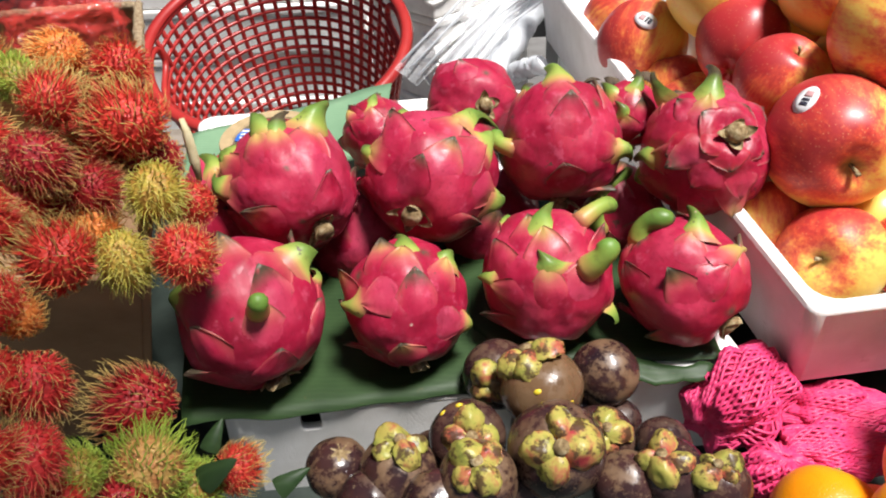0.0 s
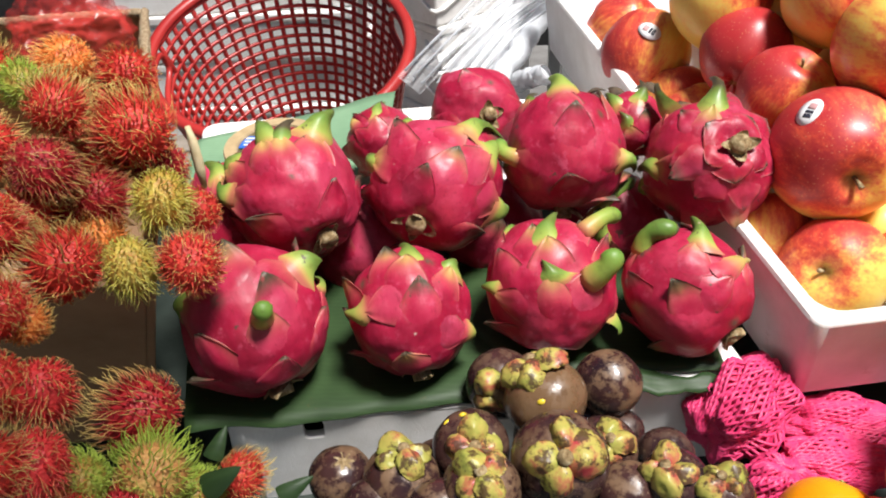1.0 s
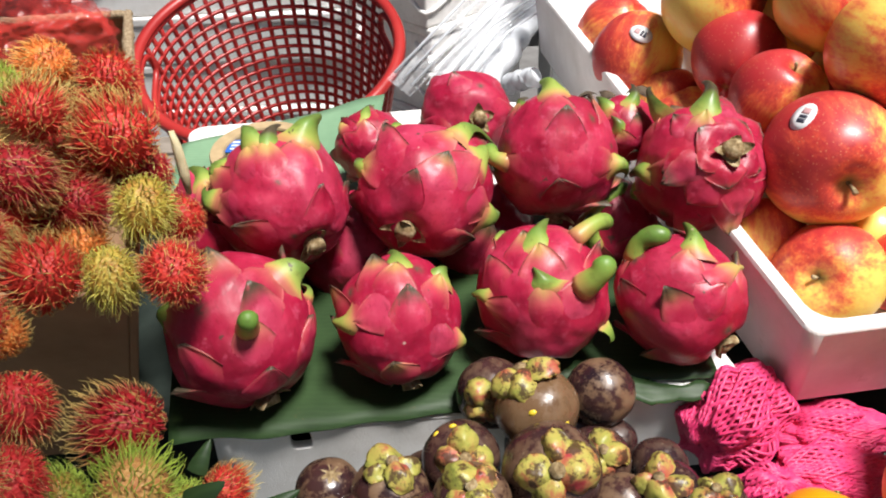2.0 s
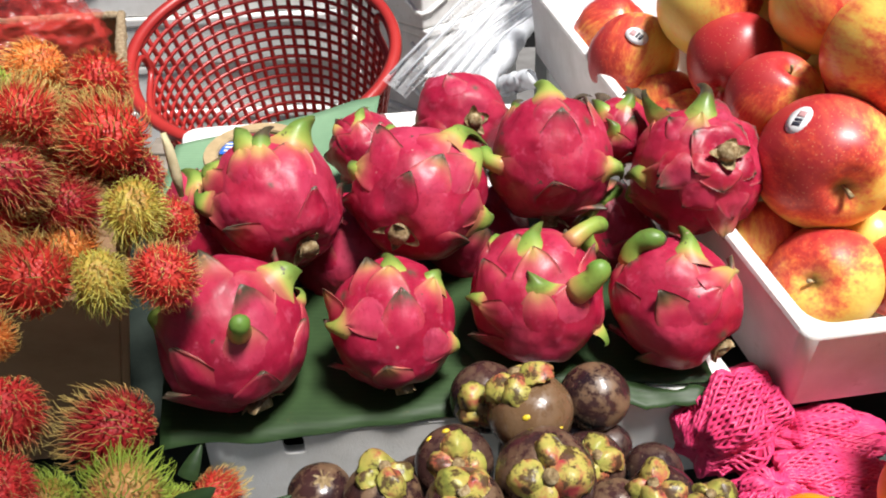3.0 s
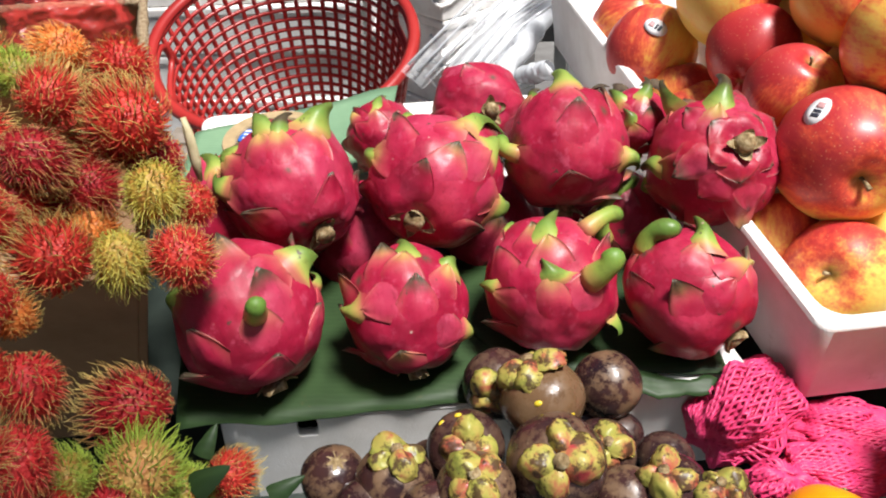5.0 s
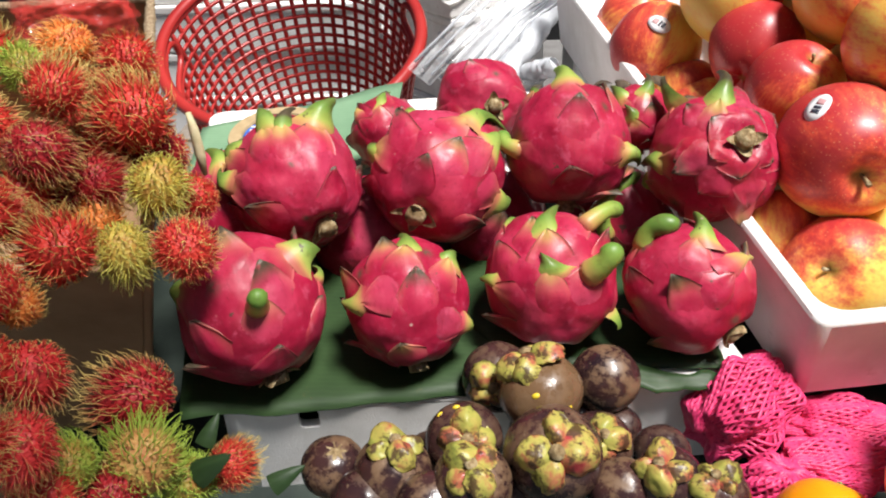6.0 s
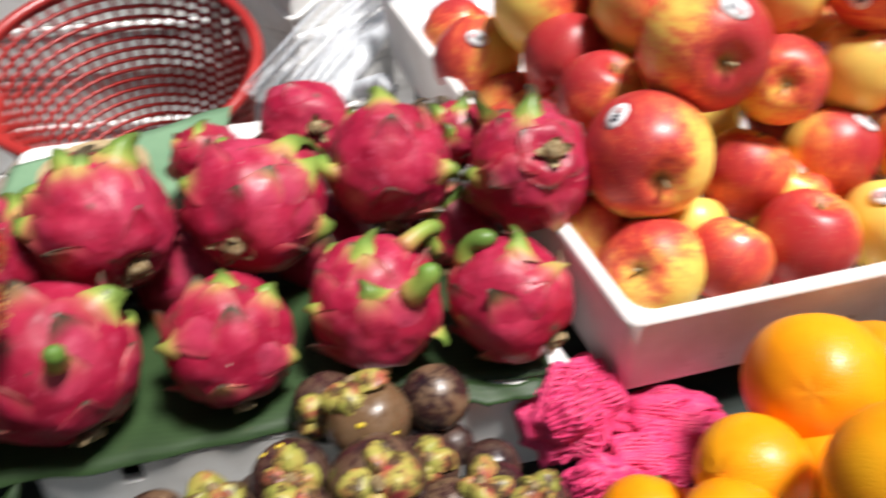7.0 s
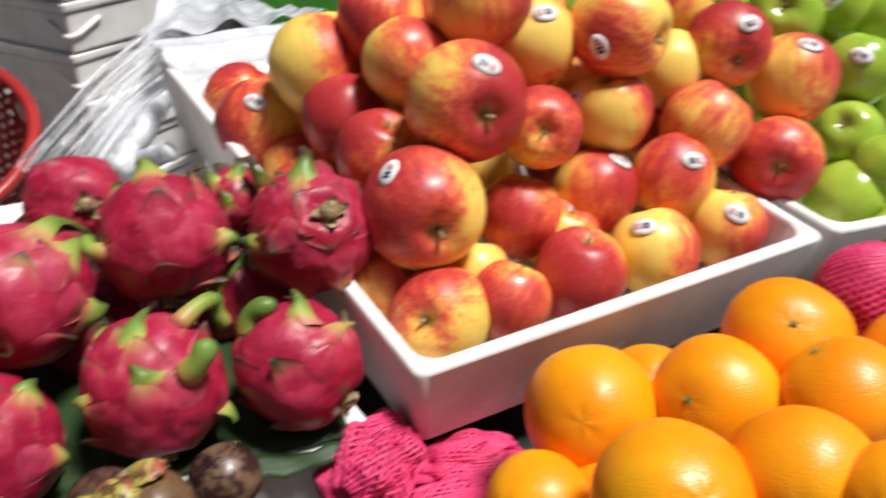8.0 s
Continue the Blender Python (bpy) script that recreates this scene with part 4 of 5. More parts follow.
def ribbed_pack(m, wide, high, label):
    """A clear plastic tray stood on edge, with raised ribs across it."""
    root = new("plastic_tray", None)
    root.matrix_world = m
    v, f = [], []
    nx, ny = 30, 26
    for j in range(ny + 1):
        for i in range(nx + 1):
            x, y = wide * i / nx, high * j / ny
            v.append((x, y, 0.006 * math.sin(y * 55) * min(1, 8 * min(i, nx - i) / nx) + 0.004 * noise.noise(Vector((x * 9, y * 9, 0)))))
    for j in range(ny):
        for i in range(nx):
            a = j * (nx + 1) + i
            f.append((a, a + 1, a + nx + 2, a + nx + 1))
    part("film", mesh("film", v, f, CLEAR), root, "clear plastic film")
    for k in range(3):
        y = high * (0.10 + 0.36 * k)
        part("rib", mesh("rib", *tube([(0.01, y, 0.012), (wide * 0.55, y + 0.004, 0.016), (wide * 0.93, y - 0.01, 0.012), (wide, y - 0.045, 0.008)], 0.0020, 8), FILM_WHITE), root, "white moulded rib")
    return tagged(root, label, "plastic tray")


# grey metal bench behind the apple trays
bench = new("metal_bench", None)
bench.location = (0.443, 1.604, 0.0)
tagged(bench, "grey painted metal bench behind the stall", "bench")
# top coloured near-black in place of the dark below and behind the rail
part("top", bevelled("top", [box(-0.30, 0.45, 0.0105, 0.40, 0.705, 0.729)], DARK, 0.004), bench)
part("front_rail", bevelled("front_rail", [box(-0.31, 0.46, -0.012, 0.010, 0.700, 0.735)], GREY_METAL, 0.003), bench, "grey metal front rail")
for lx in (-0.27, 0.42):
    for ly in (0.02, 0.36):
        part("leg", bevelled("leg", [box(lx - 0.015, lx + 0.015, ly - 0.015, ly + 0.015, 0.0, 0.705)], GREY_METAL, 0.002), bench)
crate = new("green_crate", None)
crate.location = (0.393, 1.804, 0.736)
tagged(crate, "green plastic crate standing on the bench", "crate")
for nm, d in (("base", (-0.13, 0.13, -0.09, 0.09, 0.0, 0.006)), ("side", (-0.13, -0.124, -0.09, 0.09, 0.0065, 0.14)), ("side", (0.124, 0.13, -0.09, 0.09, 0.0065, 0.14)), ("side", (-0.1235, 0.1235, -0.09, -0.084, 0.0065, 0.14)), ("side", (-0.1235, 0.1235, 0.084, 0.09, 0.0065, 0.14))):
    part(nm, bevelled(nm, [box(*d)], GREEN_PLASTIC, 0.002), crate)

ribbed_pack(Matrix(((0.6793, -0.7325, -0.0451, -0.0953), (0.5654, 0.5615, -0.6042, 1.01), (0.4679, 0.3849, 0.7956, 0.7265), (0, 0, 0, 1))), 0.296, 0.045, 'clear ribbed plastic tray standing on edge')
ribbed_pack(Matrix(((0.6324, -0.731, -0.2562, -0.0119), (0.6251, 0.677, -0.3886, 0.9217), (0.4575, 0.0856, 0.8851, 0.7641), (0, 0, 0, 1))), 0.170, 0.040, 'clear ribbed plastic tray leaning on another')

# rolled clear sheet beside the trays
def film_roll(a, b, r, label):
    a, b = Vector(a), Vector(b)
    pts, rad = [], []
    for k in range(26):
        s = k / 25
        pts.append(a + (b - a) * s + Vector((0.006 * noise.noise(Vector((s * 6, 1, 0))), 0.006 * noise.noise(Vector((s * 6, 2, 0))), 0)))
        rad.append(r * (1 + 0.25 * noise.noise(Vector((s * 9, 5, 0)))))
    ob = new("plastic_film_roll", mesh("plastic_film_roll", *tube(pts, rad, 14), FILM_WHITE))
    return tagged(ob, label, "plastic film")


film_roll((0.002, 0.903, 0.771), (0.081, 1.027, 0.835), 0.014, 'rolled milky plastic film beside the apple tray')
film_roll((0.033, 0.897, 0.784), (0.068, 0.861, 0.807), 0.012, 'crumpled milky plastic film on the board')


def film_sheet(corners, label, mat, folds=5.0, high=0.010, nx=44, ny=36):
    """A crumpled sheet of film between four corners, with long folds from its first edge to the third."""
    a, b, c, d = (Vector(p) for p in corners)
    n = (b - a).cross(d - a).normalized()
    mid = (a + b + c + d) / 4
    v, f = [], []
    for j in range(ny + 1):
        for i in range(nx + 1):
            p, q = i / nx, j / ny
            at = a * (1 - p) * (1 - q) + b * p * (1 - q) + c * p * q + d * (1 - p) * q
            h = high * (abs(math.sin(folds * math.pi * (p + 0.12 * noise.noise(at * 6)))) ** 3 + 0.7 * noise.noise(at * 16) + 0.12 * noise.noise(at * 60))
            edge = noise.noise(at * 30 + Vector((4, 0, 0))) * 0.008 * (i in (0, nx) or j in (0, ny))
            v.append(at - mid + n * h + (d - a).normalized() * edge)
    for j in range(ny):
        for i in range(nx):
            k = j * (nx + 1) + i
            f.append((k, k + 1, k + nx + 2, k + nx + 1))
    ob = new("plastic_film", mesh("plastic_film", v, f, mat))
    ob.location = mid
    return tagged(ob, label, "plastic film")


film_sheet(((-0.075, 1.06, 0.725), (0.022, 1.02, 0.745), (0.10, 1.12, 0.812), (0.098, 1.22, 0.905)), "clear ribbed plastic sheet leaning behind the fruit", FILM_WHITE, 5.0, 0.005)
film_sheet(((0.066, 0.968, 0.902), (0.120, 0.81, 0.846), (0.20, 0.86, 0.862), (0.30, 1.02, 0.905)), "milky plastic film lining the back of the apple tray", FILM_WHITE, 3.0, 0.006)
film_sheet(((0.06, 0.975, 0.900), (0.30, 1.015, 0.905), (0.29, 1.20, 0.86), (0.09, 1.20, 0.93)), "milky plastic film hanging over the back of the apple tray", FILM_WHITE, 4.0, 0.012)


# boards that lift the apple trays off the tarpaulin
riser = new("tray_riser", None)
riser.matrix_world = Matrix.Translation((0.26, 0.46, 0.0)) @ Matrix.Rotation(0.165, 4, "Z")
tagged(riser, "low dark wooden riser under the apple trays", "riser")
for k in range(3):
    part("plank", bevelled("plank", [box(0.0, 0.66, 0.0, 0.12, -0.014, 0.0)], WOOD, 0.002), riser, "", Matrix.Translation((-0.03 * k, 0.15 * k, 0.717 + 0.0235 * k)) @ Matrix.Rotation(0.155, 4, "X"))
for lx in (0.03, 0.58):
    part("leg", bevelled("leg", [box(lx, lx + 0.04, 0.06, 0.10, 0.655, 0.712)], WOOD, 0.002), riser)
    part("leg", bevelled("leg", [box(lx - 0.06, lx - 0.02, 0.25, 0.29, 0.66, 0.742)], WOOD, 0.002), riser)


# ---- small things ----
def foam_net(place, half, turn, seed, label, crumple=0.26):
    """A sleeve of foam net: crossing strands over a crumpled lump."""
    hx, hy, hz = half
    big = max(half)

    def skin(lon, lat, k=1.0):
        d = Vector((math.cos(lat) * math.cos(lon), math.cos(lat) * math.sin(lon), math.sin(lat)))
        q = 1 + crumple * noise.noise(d * 2.3 + Vector((seed, 0, 0))) + crumple * 0.35 * noise.noise(d * 4.0 + Vector((0, seed, 0)))
        q -= crumple * 0.5 * max(0.0, 1 - abs(noise.noise(d * 1.8 + Vector((0, 0, seed)))) * 6)
        return Vector((d.x * hx, d.y * hy, d.z * hz)) * q * k
    strands = []
    n = int(46 * big / 0.04)
    for hand in (1, -1):
        for i in range(n):
            a0 = 2 * math.pi * i / n
            pts = [skin(a0 + hand * 1.5 * s, -1.42 + 2.84 * s) for s in np.linspace(0, 1, 30)]
            strands.append(tube(pts, [0.0013 + 0.0005 * noise.noise(p * 300) for p in pts], 5))
    root = new("foam_net", mesh("foam_net", *join(strands), PINK))
    root.matrix_world = pose(*place, *turn)
    # lump just under the strands; its darker pink paints the shade in the gaps
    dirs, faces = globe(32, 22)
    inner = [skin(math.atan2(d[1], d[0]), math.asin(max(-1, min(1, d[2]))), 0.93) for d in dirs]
    part("inner_fold", mesh("inner_fold", inner, faces, PINK_DEEP), root, "inner lump of pink foam, darkened for the shade between strands")
    return tagged(root, label, "foam net")


def tape_roll(place, up):
    v, f = [], []
    prof = [(0.050, 0.0), (0.050, 0.022), (0.049, 0.024), (0.037, 0.024), (0.036, 0.022), (0.036, 0.0)]
    for i in range(64):
        a = 2 * math.pi * i / 64
        v += [(r * math.cos(a), r * math.sin(a), z) for r, z in prof]
    for i in range(64):
        j = (i + 1) % 64
        f += [(i * 6 + k, j * 6 + k, j * 6 + (k + 1) % 6, i * 6 + (k + 1) % 6) for k in range(6)]
    ob = new("tape_roll", mesh("tape_roll", v, f, TAPE, False))
    ob.matrix_world = Matrix.Translation(place) @ turned(up)
    tagged(ob, "tan roll of packing tape with a blue label", "tape roll")
    card = part("label", bevelled("label", [box(-0.036, -0.002, -0.002, 0.020, 0.019, 0.0205)], BLUE, 0.0004), ob, "blue label with white bars")
    for k in range(3):
        part("bar", bevelled("bar", [box(-0.032, -0.006, 0.002 + 0.006 * k, 0.0045 + 0.006 * k, 0.0206, 0.0209)], PAPER, 0), card)
    return ob


def film_lump(place, half, label, mat, name="plastic_bag"):
    dirs, faces = globe(96, 64)
    v = []
    for d in dirs:
        d = Vector(d)
        q = 1 + 0.28 * noise.noise(d * 3) + 0.22 * (0.4 - abs(noise.noise(d * 6))) + 0.10 * (0.3 - abs(noise.noise(d * 15)))
        v.append((d.x * half[0] * q, d.y * half[1] * q, d.z * half[2] * q))
    ob = new(name, mesh(name, v, faces, mat))
    ob.location = place
    return tagged(ob, label, "plastic film")


def dry_stalk(points):
    mid = Vector(points[1])
    ob = new("dry_stalk", mesh("dry_stalk", *tube([Vector(p) - mid for p in points], [0.0022, 0.0038, 0.0042, 0.002], 8), STRAW))
    ob.location = mid
    return tagged(ob, "pale dried plant stalk beside the carton", "stalk")


def small_leaf(a, b, label):
    a, b = Vector(a), Vector(b)
    v, f, _ = flap((0, 0, 0), b - a, (0.1, -0.7, 0.7), (b - a).length * 0.32, 0.001, 0.15, 12)
    ob = new("leaf", mesh("leaf", v, f, LEAF_DARK))
    ob.location = a
    return tagged(ob, label, "leaf")


def scrap(place, seed):
    rnd = random.Random(seed)
    ps = [flap((0, 0, 0), (rnd.uniform(-0.03, 0.03), rnd.uniform(-0.02, 0.02), rnd.uniform(-0.01, 0.02)), (0, -0.3, 1), 0.010, 0.001, 0.5, 8)[:2]]
    ob = new("dry_leaf", mesh("dry_leaf", *join(ps), BARK))
    ob.location = place
    return tagged(ob, "curled dry brown leaf scrap", "dry leaf")

# ---- fruit in place ----
dragon_fruit((-0.169, 0.413, 0.795), 0.0505, (0.39, -0.55, -0.74), [((0.38, -0.71, 0.59), (0.47, -0.90, 0.93), 0.17, 0.95, 1), ((0.59, 0.04, 0.81), (0.91, 0.55, 0.83), 0.22, 0.75), ((-0.67, -0.49, 0.56), (-1.02, -0.16, 0.5), 0.22, 0.8), ((0.91, 0.37, 0.16), (0.9, 0.64, 0.39), 0.12, 0.7)], 'pink dragon fruit with a green thumb-like bract', 3)
dragon_fruit((-0.059, 0.428, 0.79), 0.0437, (0.17, -0.66, -0.73), [((0.01, -0.14, 0.99), (0.06, 0.8, 0.86), 0.22, 0.85), ((0.66, -0.1, 0.75), (0.7, 0.5, 0.88), 0.15, 0.9), ((-0.44, -0.68, 0.59), (-1.01, -0.52, 0.18), 0.2, 0.45), ((0.83, -0.55, 0.04), (1.13, -0.19, -0.26), 0.16, 0.4)], 'dark pink dragon fruit with dry-edged scales', 4)
dragon_fruit((0.043, 0.452, 0.796), 0.0469, (0.01, -0.66, -0.75), [((-0.08, -0.39, 0.92), (-0.15, 0.47, 1.07), 0.2, 0.85), ((-0.05, -0.82, 0.57), (-0.08, -0.66, 0.94), 0.18, 0.85), ((0.53, -0.65, 0.55), (0.86, -0.60, 1.02), 0.22, 0.85, 1), ((-0.73, -0.64, 0.24), (-1.11, -0.12, 0.28), 0.12, 0.7), ((0.9, -0.37, -0.24), (1.12, -0.58, -0.56), 0.1, 0.8), ((-0.76, 0.36, 0.54), (-0.48, 0.89, 0.67), 0.12, 0.7), ((0.46, 0.13, 0.88), (1.11, 0.67, 0.89), 0.17, 0.8, 1)], 'bright pink dragon fruit with yellow-green bracts', 5)
dragon_fruit((0.141, 0.448, 0.793), 0.0440, (0.63, -0.65, -0.44), [((-0.7, 0.30, 0.58), (-0.28, 0.20, 1.14), 0.22, 1.1, 1), ((-0.01, -0.28, 0.96), (0.27, 0.47, 1.11), 0.17, 0.8), ((0.31, -0.71, 0.63), (0.86, 0.18, 0.74), 0.2, 0.3)], 'deep pink dragon fruit with pale specks', 6)
dragon_fruit((-0.153, 0.512, 0.843), 0.0495, (0.58, -0.73, -0.35), [((-0.27, -0.29, 0.92), (-0.4, 0.48, 1.17), 0.15, 0.95), ((-0.01, -0.28, 0.96), (-0.14, 0.34, 1.16), 0.14, 1.3), ((0.44, -0.06, 0.9), (0.53, 0.64, 1.28), 0.19, 0.9), ((-0.83, -0.22, 0.52), (-1.04, 0.14, 0.63), 0.22, 0.95), ((-0.78, -0.59, 0.24), (-1.22, -0.18, 0.16), 0.18, 0.8)], 'pink dragon fruit with dry brown stem end', 7, 1.8)
dragon_fruit((-0.044, 0.531, 0.839), 0.0517, (-0.23, -0.97, -0.12), [((-0.76, -0.29, 0.58), (-1.12, 0.1, 0.39), 0.16, 0.95), ((0.72, -0.35, 0.6), (1.02, 0.13, 0.52), 0.25, 0.55), ((0.4, -0.07, 0.92), (0.89, 0.73, 0.66), 0.14, 0.9), ((-0.52, 0.29, 0.8), (-0.3, 0.7, 0.86), 0.12, 0.9), ((0.88, -0.46, -0.09), (1.1, -0.12, -0.54), 0.16, 0.8)], 'smooth glossy magenta dragon fruit', 8, 0.5)
dragon_fruit((0.061, 0.563, 0.85), 0.0483, (-0.04, -0.51, -0.86), [((-0.82, -0.55, 0.16), (-1.14, -0.10, 0.25), 0.17, 0.85, 1), ((-0.9, -0.41, -0.12), (-1.14, -0.14, -0.07), 0.13, 0.8), ((-0.06, -0.13, 0.99), (-0.04, 0.75, 1.13), 0.22, 0.6), ((0.79, -0.59, 0.16), (1.24, -0.22, -0.13), 0.13, 0.9), ((-0.65, 0.32, 0.69), (-0.52, 0.51, 0.93), 0.14, 1.2)], 'pink dragon fruit with pointed scales', 9)
dragon_fruit((0.172, 0.544, 0.846), 0.0488, (0.19, -0.71, 0.68), [((-0.67, 0.43, 0.61), (-0.8, 0.85, 1.18), 0.17, 1.1), ((-0.17, -0.24, 0.96), (0.22, 0.54, 1.32), 0.15, 1.2), ((-0.89, -0.05, -0.45), (-1.1, 0.2, -0.49), 0.13, 0.9), ((-0.88, -0.45, 0.16), (-1.15, 0.08, 0.01), 0.12, 1.2)], 'wrinkled dull pink dragon fruit with scarred stem end', 10, 2.2)
dragon_fruit((-0.101, 0.651, 0.822), 0.0326, (0.08, -0.94, -0.33), [((-0.03, -0.53, 0.85), (-0.17, 0.42, 1.06), 0.22, 0.7), ((-0.5, -0.65, 0.57), (-0.92, 0.12, 0.68), 0.22, 0.3)], 'pink dragon fruit lying at the back', 11)
dragon_fruit((-0.013, 0.686, 0.834), 0.0432, (0.3, -0.89, 0.34), [((-0.37, -0.93, 0.02), (0.74, -0.78, -0.4), 0.1, 0.8)], 'smooth pink dragon fruit lying at the back', 12, 0.4)
dragon_fruit((0.12, 0.597, 0.857), 0.0265, (0.04, -0.48, -0.88), [((-0.59, -0.41, 0.7), (-0.73, 0.44, 1.09), 0.2, 0.95), ((0.07, -0.45, 0.89), (0.42, 0.43, 1.36), 0.18, 1.2), ((-0.21, -0.94, 0.28), (-0.39, -0.73, 0.83), 0.2, 0.95)], 'small dull pink dragon fruit with dry green bracts', 13)
dragon_fruit((-0.212, 0.533, 0.808), 0.0476, (0.04, -0.97, -0.23), [((0.02, -0.38, 0.92), (-0.35, 0.38, 1.03), 0.14, 0.9)], 'shaded pink dragon fruit in the lower layer', 14)
dragon_fruit((-0.106, 0.552, 0.77), 0.0487, (0.1, -0.95, -0.3), [], 'shaded pink dragon fruit in the lower layer', 15)
dragon_fruit((0.11, 0.58, 0.769), 0.0449, (-0.11, -0.95, -0.28), [((-0.55, -0.65, 0.53), (0.24, -0.14, 1.12), 0.18, 0.8, 1), ((-0.35, -0.92, 0.2), (-0.45, -0.71, 0.78), 0.18, 0.85, 1)], 'shaded dragon fruit in the lower layer with green bracts', 16)
dragon_fruit((0.001, 0.577, 0.765), 0.0476, (-0, -0.93, -0.37), [], 'shaded pink dragon fruit in the lower layer', 17)
apple((0.260, 0.480, 0.788), 0.0394, (-0.59, -0.7, 0.41), None, 0.42, 'yellow-streaked red apple against the tray wall', 20, cheek=(-0.5, 0.3, 0.4))
apple((0.316, 0.475, 0.792), 0.0325, (0.43, 0.21, 0.88), None, 0.6, 'orange-red apple with yellow cheek', 21, cheek=(-0.7, -0.5, 0.4))
apple((0.26, 0.528, 0.862), 0.0487, (-0.06, -1, 0.02), (-0.6, -0.24, 0.77), 0.48, 'large red apple with yellow cheek and a paper sticker', 22, cheek=(-0.8, 0, 0.6))
apple((0.309, 0.565, 0.932), 0.0486, (0, -1, 0.06), (0.08, -0.66, 0.75), 0.8, 'large dark red apple with a paper sticker', 23)
apple((0.38, 0.568, 0.9), 0.0351, (-0.32, -0.91, 0.26), None, 0.62, 'small red apple showing its hollow stem end', 24, cheek=(0.6, -0.2, 0.7))
apple((0.161, 0.77, 0.857), 0.0447, (0.34, 0.68, 0.65), (-0.09, -0.65, 0.76), 0.6, 'dull orange-red apple with a paper sticker', 25)
apple((0.149, 0.846, 0.859), 0.0395, (0.67, -0.3, 0.68), None, 0.6, 'red apple at the back of the tray', 26)
apple((0.219, 0.731, 0.923), 0.0464, (-0.03, 0.78, 0.63), None, 0.36, 'mostly yellow apple with faint blush', 27, cheek=(1, -0.3, 0))
apple((0.232, 0.68, 0.887), 0.0403, (0.44, 0.79, 0.42), None, 0.66, 'red apple in the heap', 28)
apple((0.246, 0.612, 0.875), 0.0377, (0.24, -0.34, 0.91), None, 0.62, 'glossy red apple in the heap', 29)
apple((0.285, 0.648, 0.943), 0.0381, (-0.35, 0.68, 0.64), None, 0.3, 'orange-yellow apple in the heap', 30)
apple((0.277, 0.71, 0.966), 0.0402, (0.38, 0.41, 0.83), None, 0.38, 'red and yellow apple at the top of the heap', 31, cheek=(-0.6, -0.6, 0))
apple((0.35, 0.64, 0.995), 0.0448, (-0.24, -0.17, 0.95), None, 0.72, 'dark red apple on top of the heap', 32)
apple((0.399, 0.636, 0.955), 0.0403, (-0.25, 0.57, 0.78), (-0.03, -0.65, 0.76), 0.5, 'red and yellow apple with a paper sticker', 33)
apple((0.47, 0.607, 0.967), 0.0431, (0.56, -0.82, -0.06), (-0.77, -0.63, -0.13), 0.26, 'orange-yellow apple with a paper sticker', 34)
apple((0.55, 0.637, 0.914), 0.0368, (0.18, 0.64, 0.75), None, 0.25, 'yellow and red apple deeper in the heap', 35)
apple((0.462, 0.594, 0.896), 0.0386, (-0.3, -0.13, 0.95), (-0.92, 0.09, 0.38), 0.45, 'red and yellow apple with a paper sticker', 36, cheek=(0.7, 0, 0.7))
apple((0.515, 0.558, 0.838), 0.0382, (-0.44, -0.21, -0.87), (0.01, -0.7, 0.71), 0.32, 'yellow apple with red blush and a paper sticker', 37, cheek=(-0.7, -0.2, -0.2))
apple((0.44, 0.569, 0.829), 0.0382, (0.22, 0.5, 0.84), (0.37, -0.35, 0.86), 0.58, 'red apple with a paper sticker', 38)
apple((0.36, 0.558, 0.822), 0.0374, (0.3, 0.15, 0.94), None, 0.42, 'orange-red apple with yellow streaks', 39, cheek=(-0.5, -0.7, 0.3))
apple((0.556, 0.578, 0.876), 0.0410, (0.58, -0.14, 0.81), None, 0.66, 'red apple with yellow shoulder', 40)
apple((0.6, 0.621, 0.939), 0.0407, (-0.29, -0.95, -0.1), (-0.09, -0.76, 0.65), 0.58, 'red apple with a paper sticker', 41)
apple((0.664, 0.595, 0.905), 0.0426, (0.29, 0.58, 0.76), (-0.11, -0.43, 0.89), 0.55, 'red apple with a yellow crown and a paper sticker', 42, cheek=(0.2, -0.8, -0.6))
apple((0.626, 0.551, 0.842), 0.0417, (-0.58, -0.79, 0.17), None, 0.8, 'deep red apple showing its stem end', 43)
apple((0.553, 0.518, 0.797), 0.0363, (0.19, 0.28, 0.94), (-0.28, -0.62, 0.73), 0.55, 'orange-red apple with a paper sticker by the tray rim', 44)
apple((0.469, 0.505, 0.793), 0.0391, (0.03, 0.67, 0.75), (-0.52, -0.22, 0.83), 0.32, 'yellow apple with a paper sticker by the tray rim', 45)
apple((0.387, 0.491, 0.793), 0.0386, (0.11, -0.09, 0.99), None, 0.64, 'red apple by the tray rim', 46)
apple((0.225, 0.524, 0.796), 0.0296, (-0.01, 0.69, 0.72), None, 0.55, 'red apple low in the tray', 47)
apple((0.601, 0.714, 0.954), 0.0366, (0.68, 0.17, 0.72), None, 0.62, 'red apple high in the heap', 48)
apple((0.305, 0.520, 0.796), 0.0268, (0.14, 0.48, 0.87), None, 0.2, 'yellow apple low in the heap', 49)
apple((0.351, 0.64, 0.835), 0.0334, (0.23, -0.2, 0.95), None, 0.25, 'yellow apple deep in the heap', 50)
apple((0.188, 0.724, 0.829), 0.0317, (-0.18, 0.4, 0.9), None, 0.6, 'orange apple low in the tray', 51)
apple((0.314, 0.644, 0.838), 0.0357, (0.21, 0.77, 0.6), None, 0.5, 'red apple inside the heap', 52)
apple((0.398, 0.548, 0.798), 0.0341, (0.19, -0.17, 0.97), None, 0.5, 'red apple inside the heap', 53)
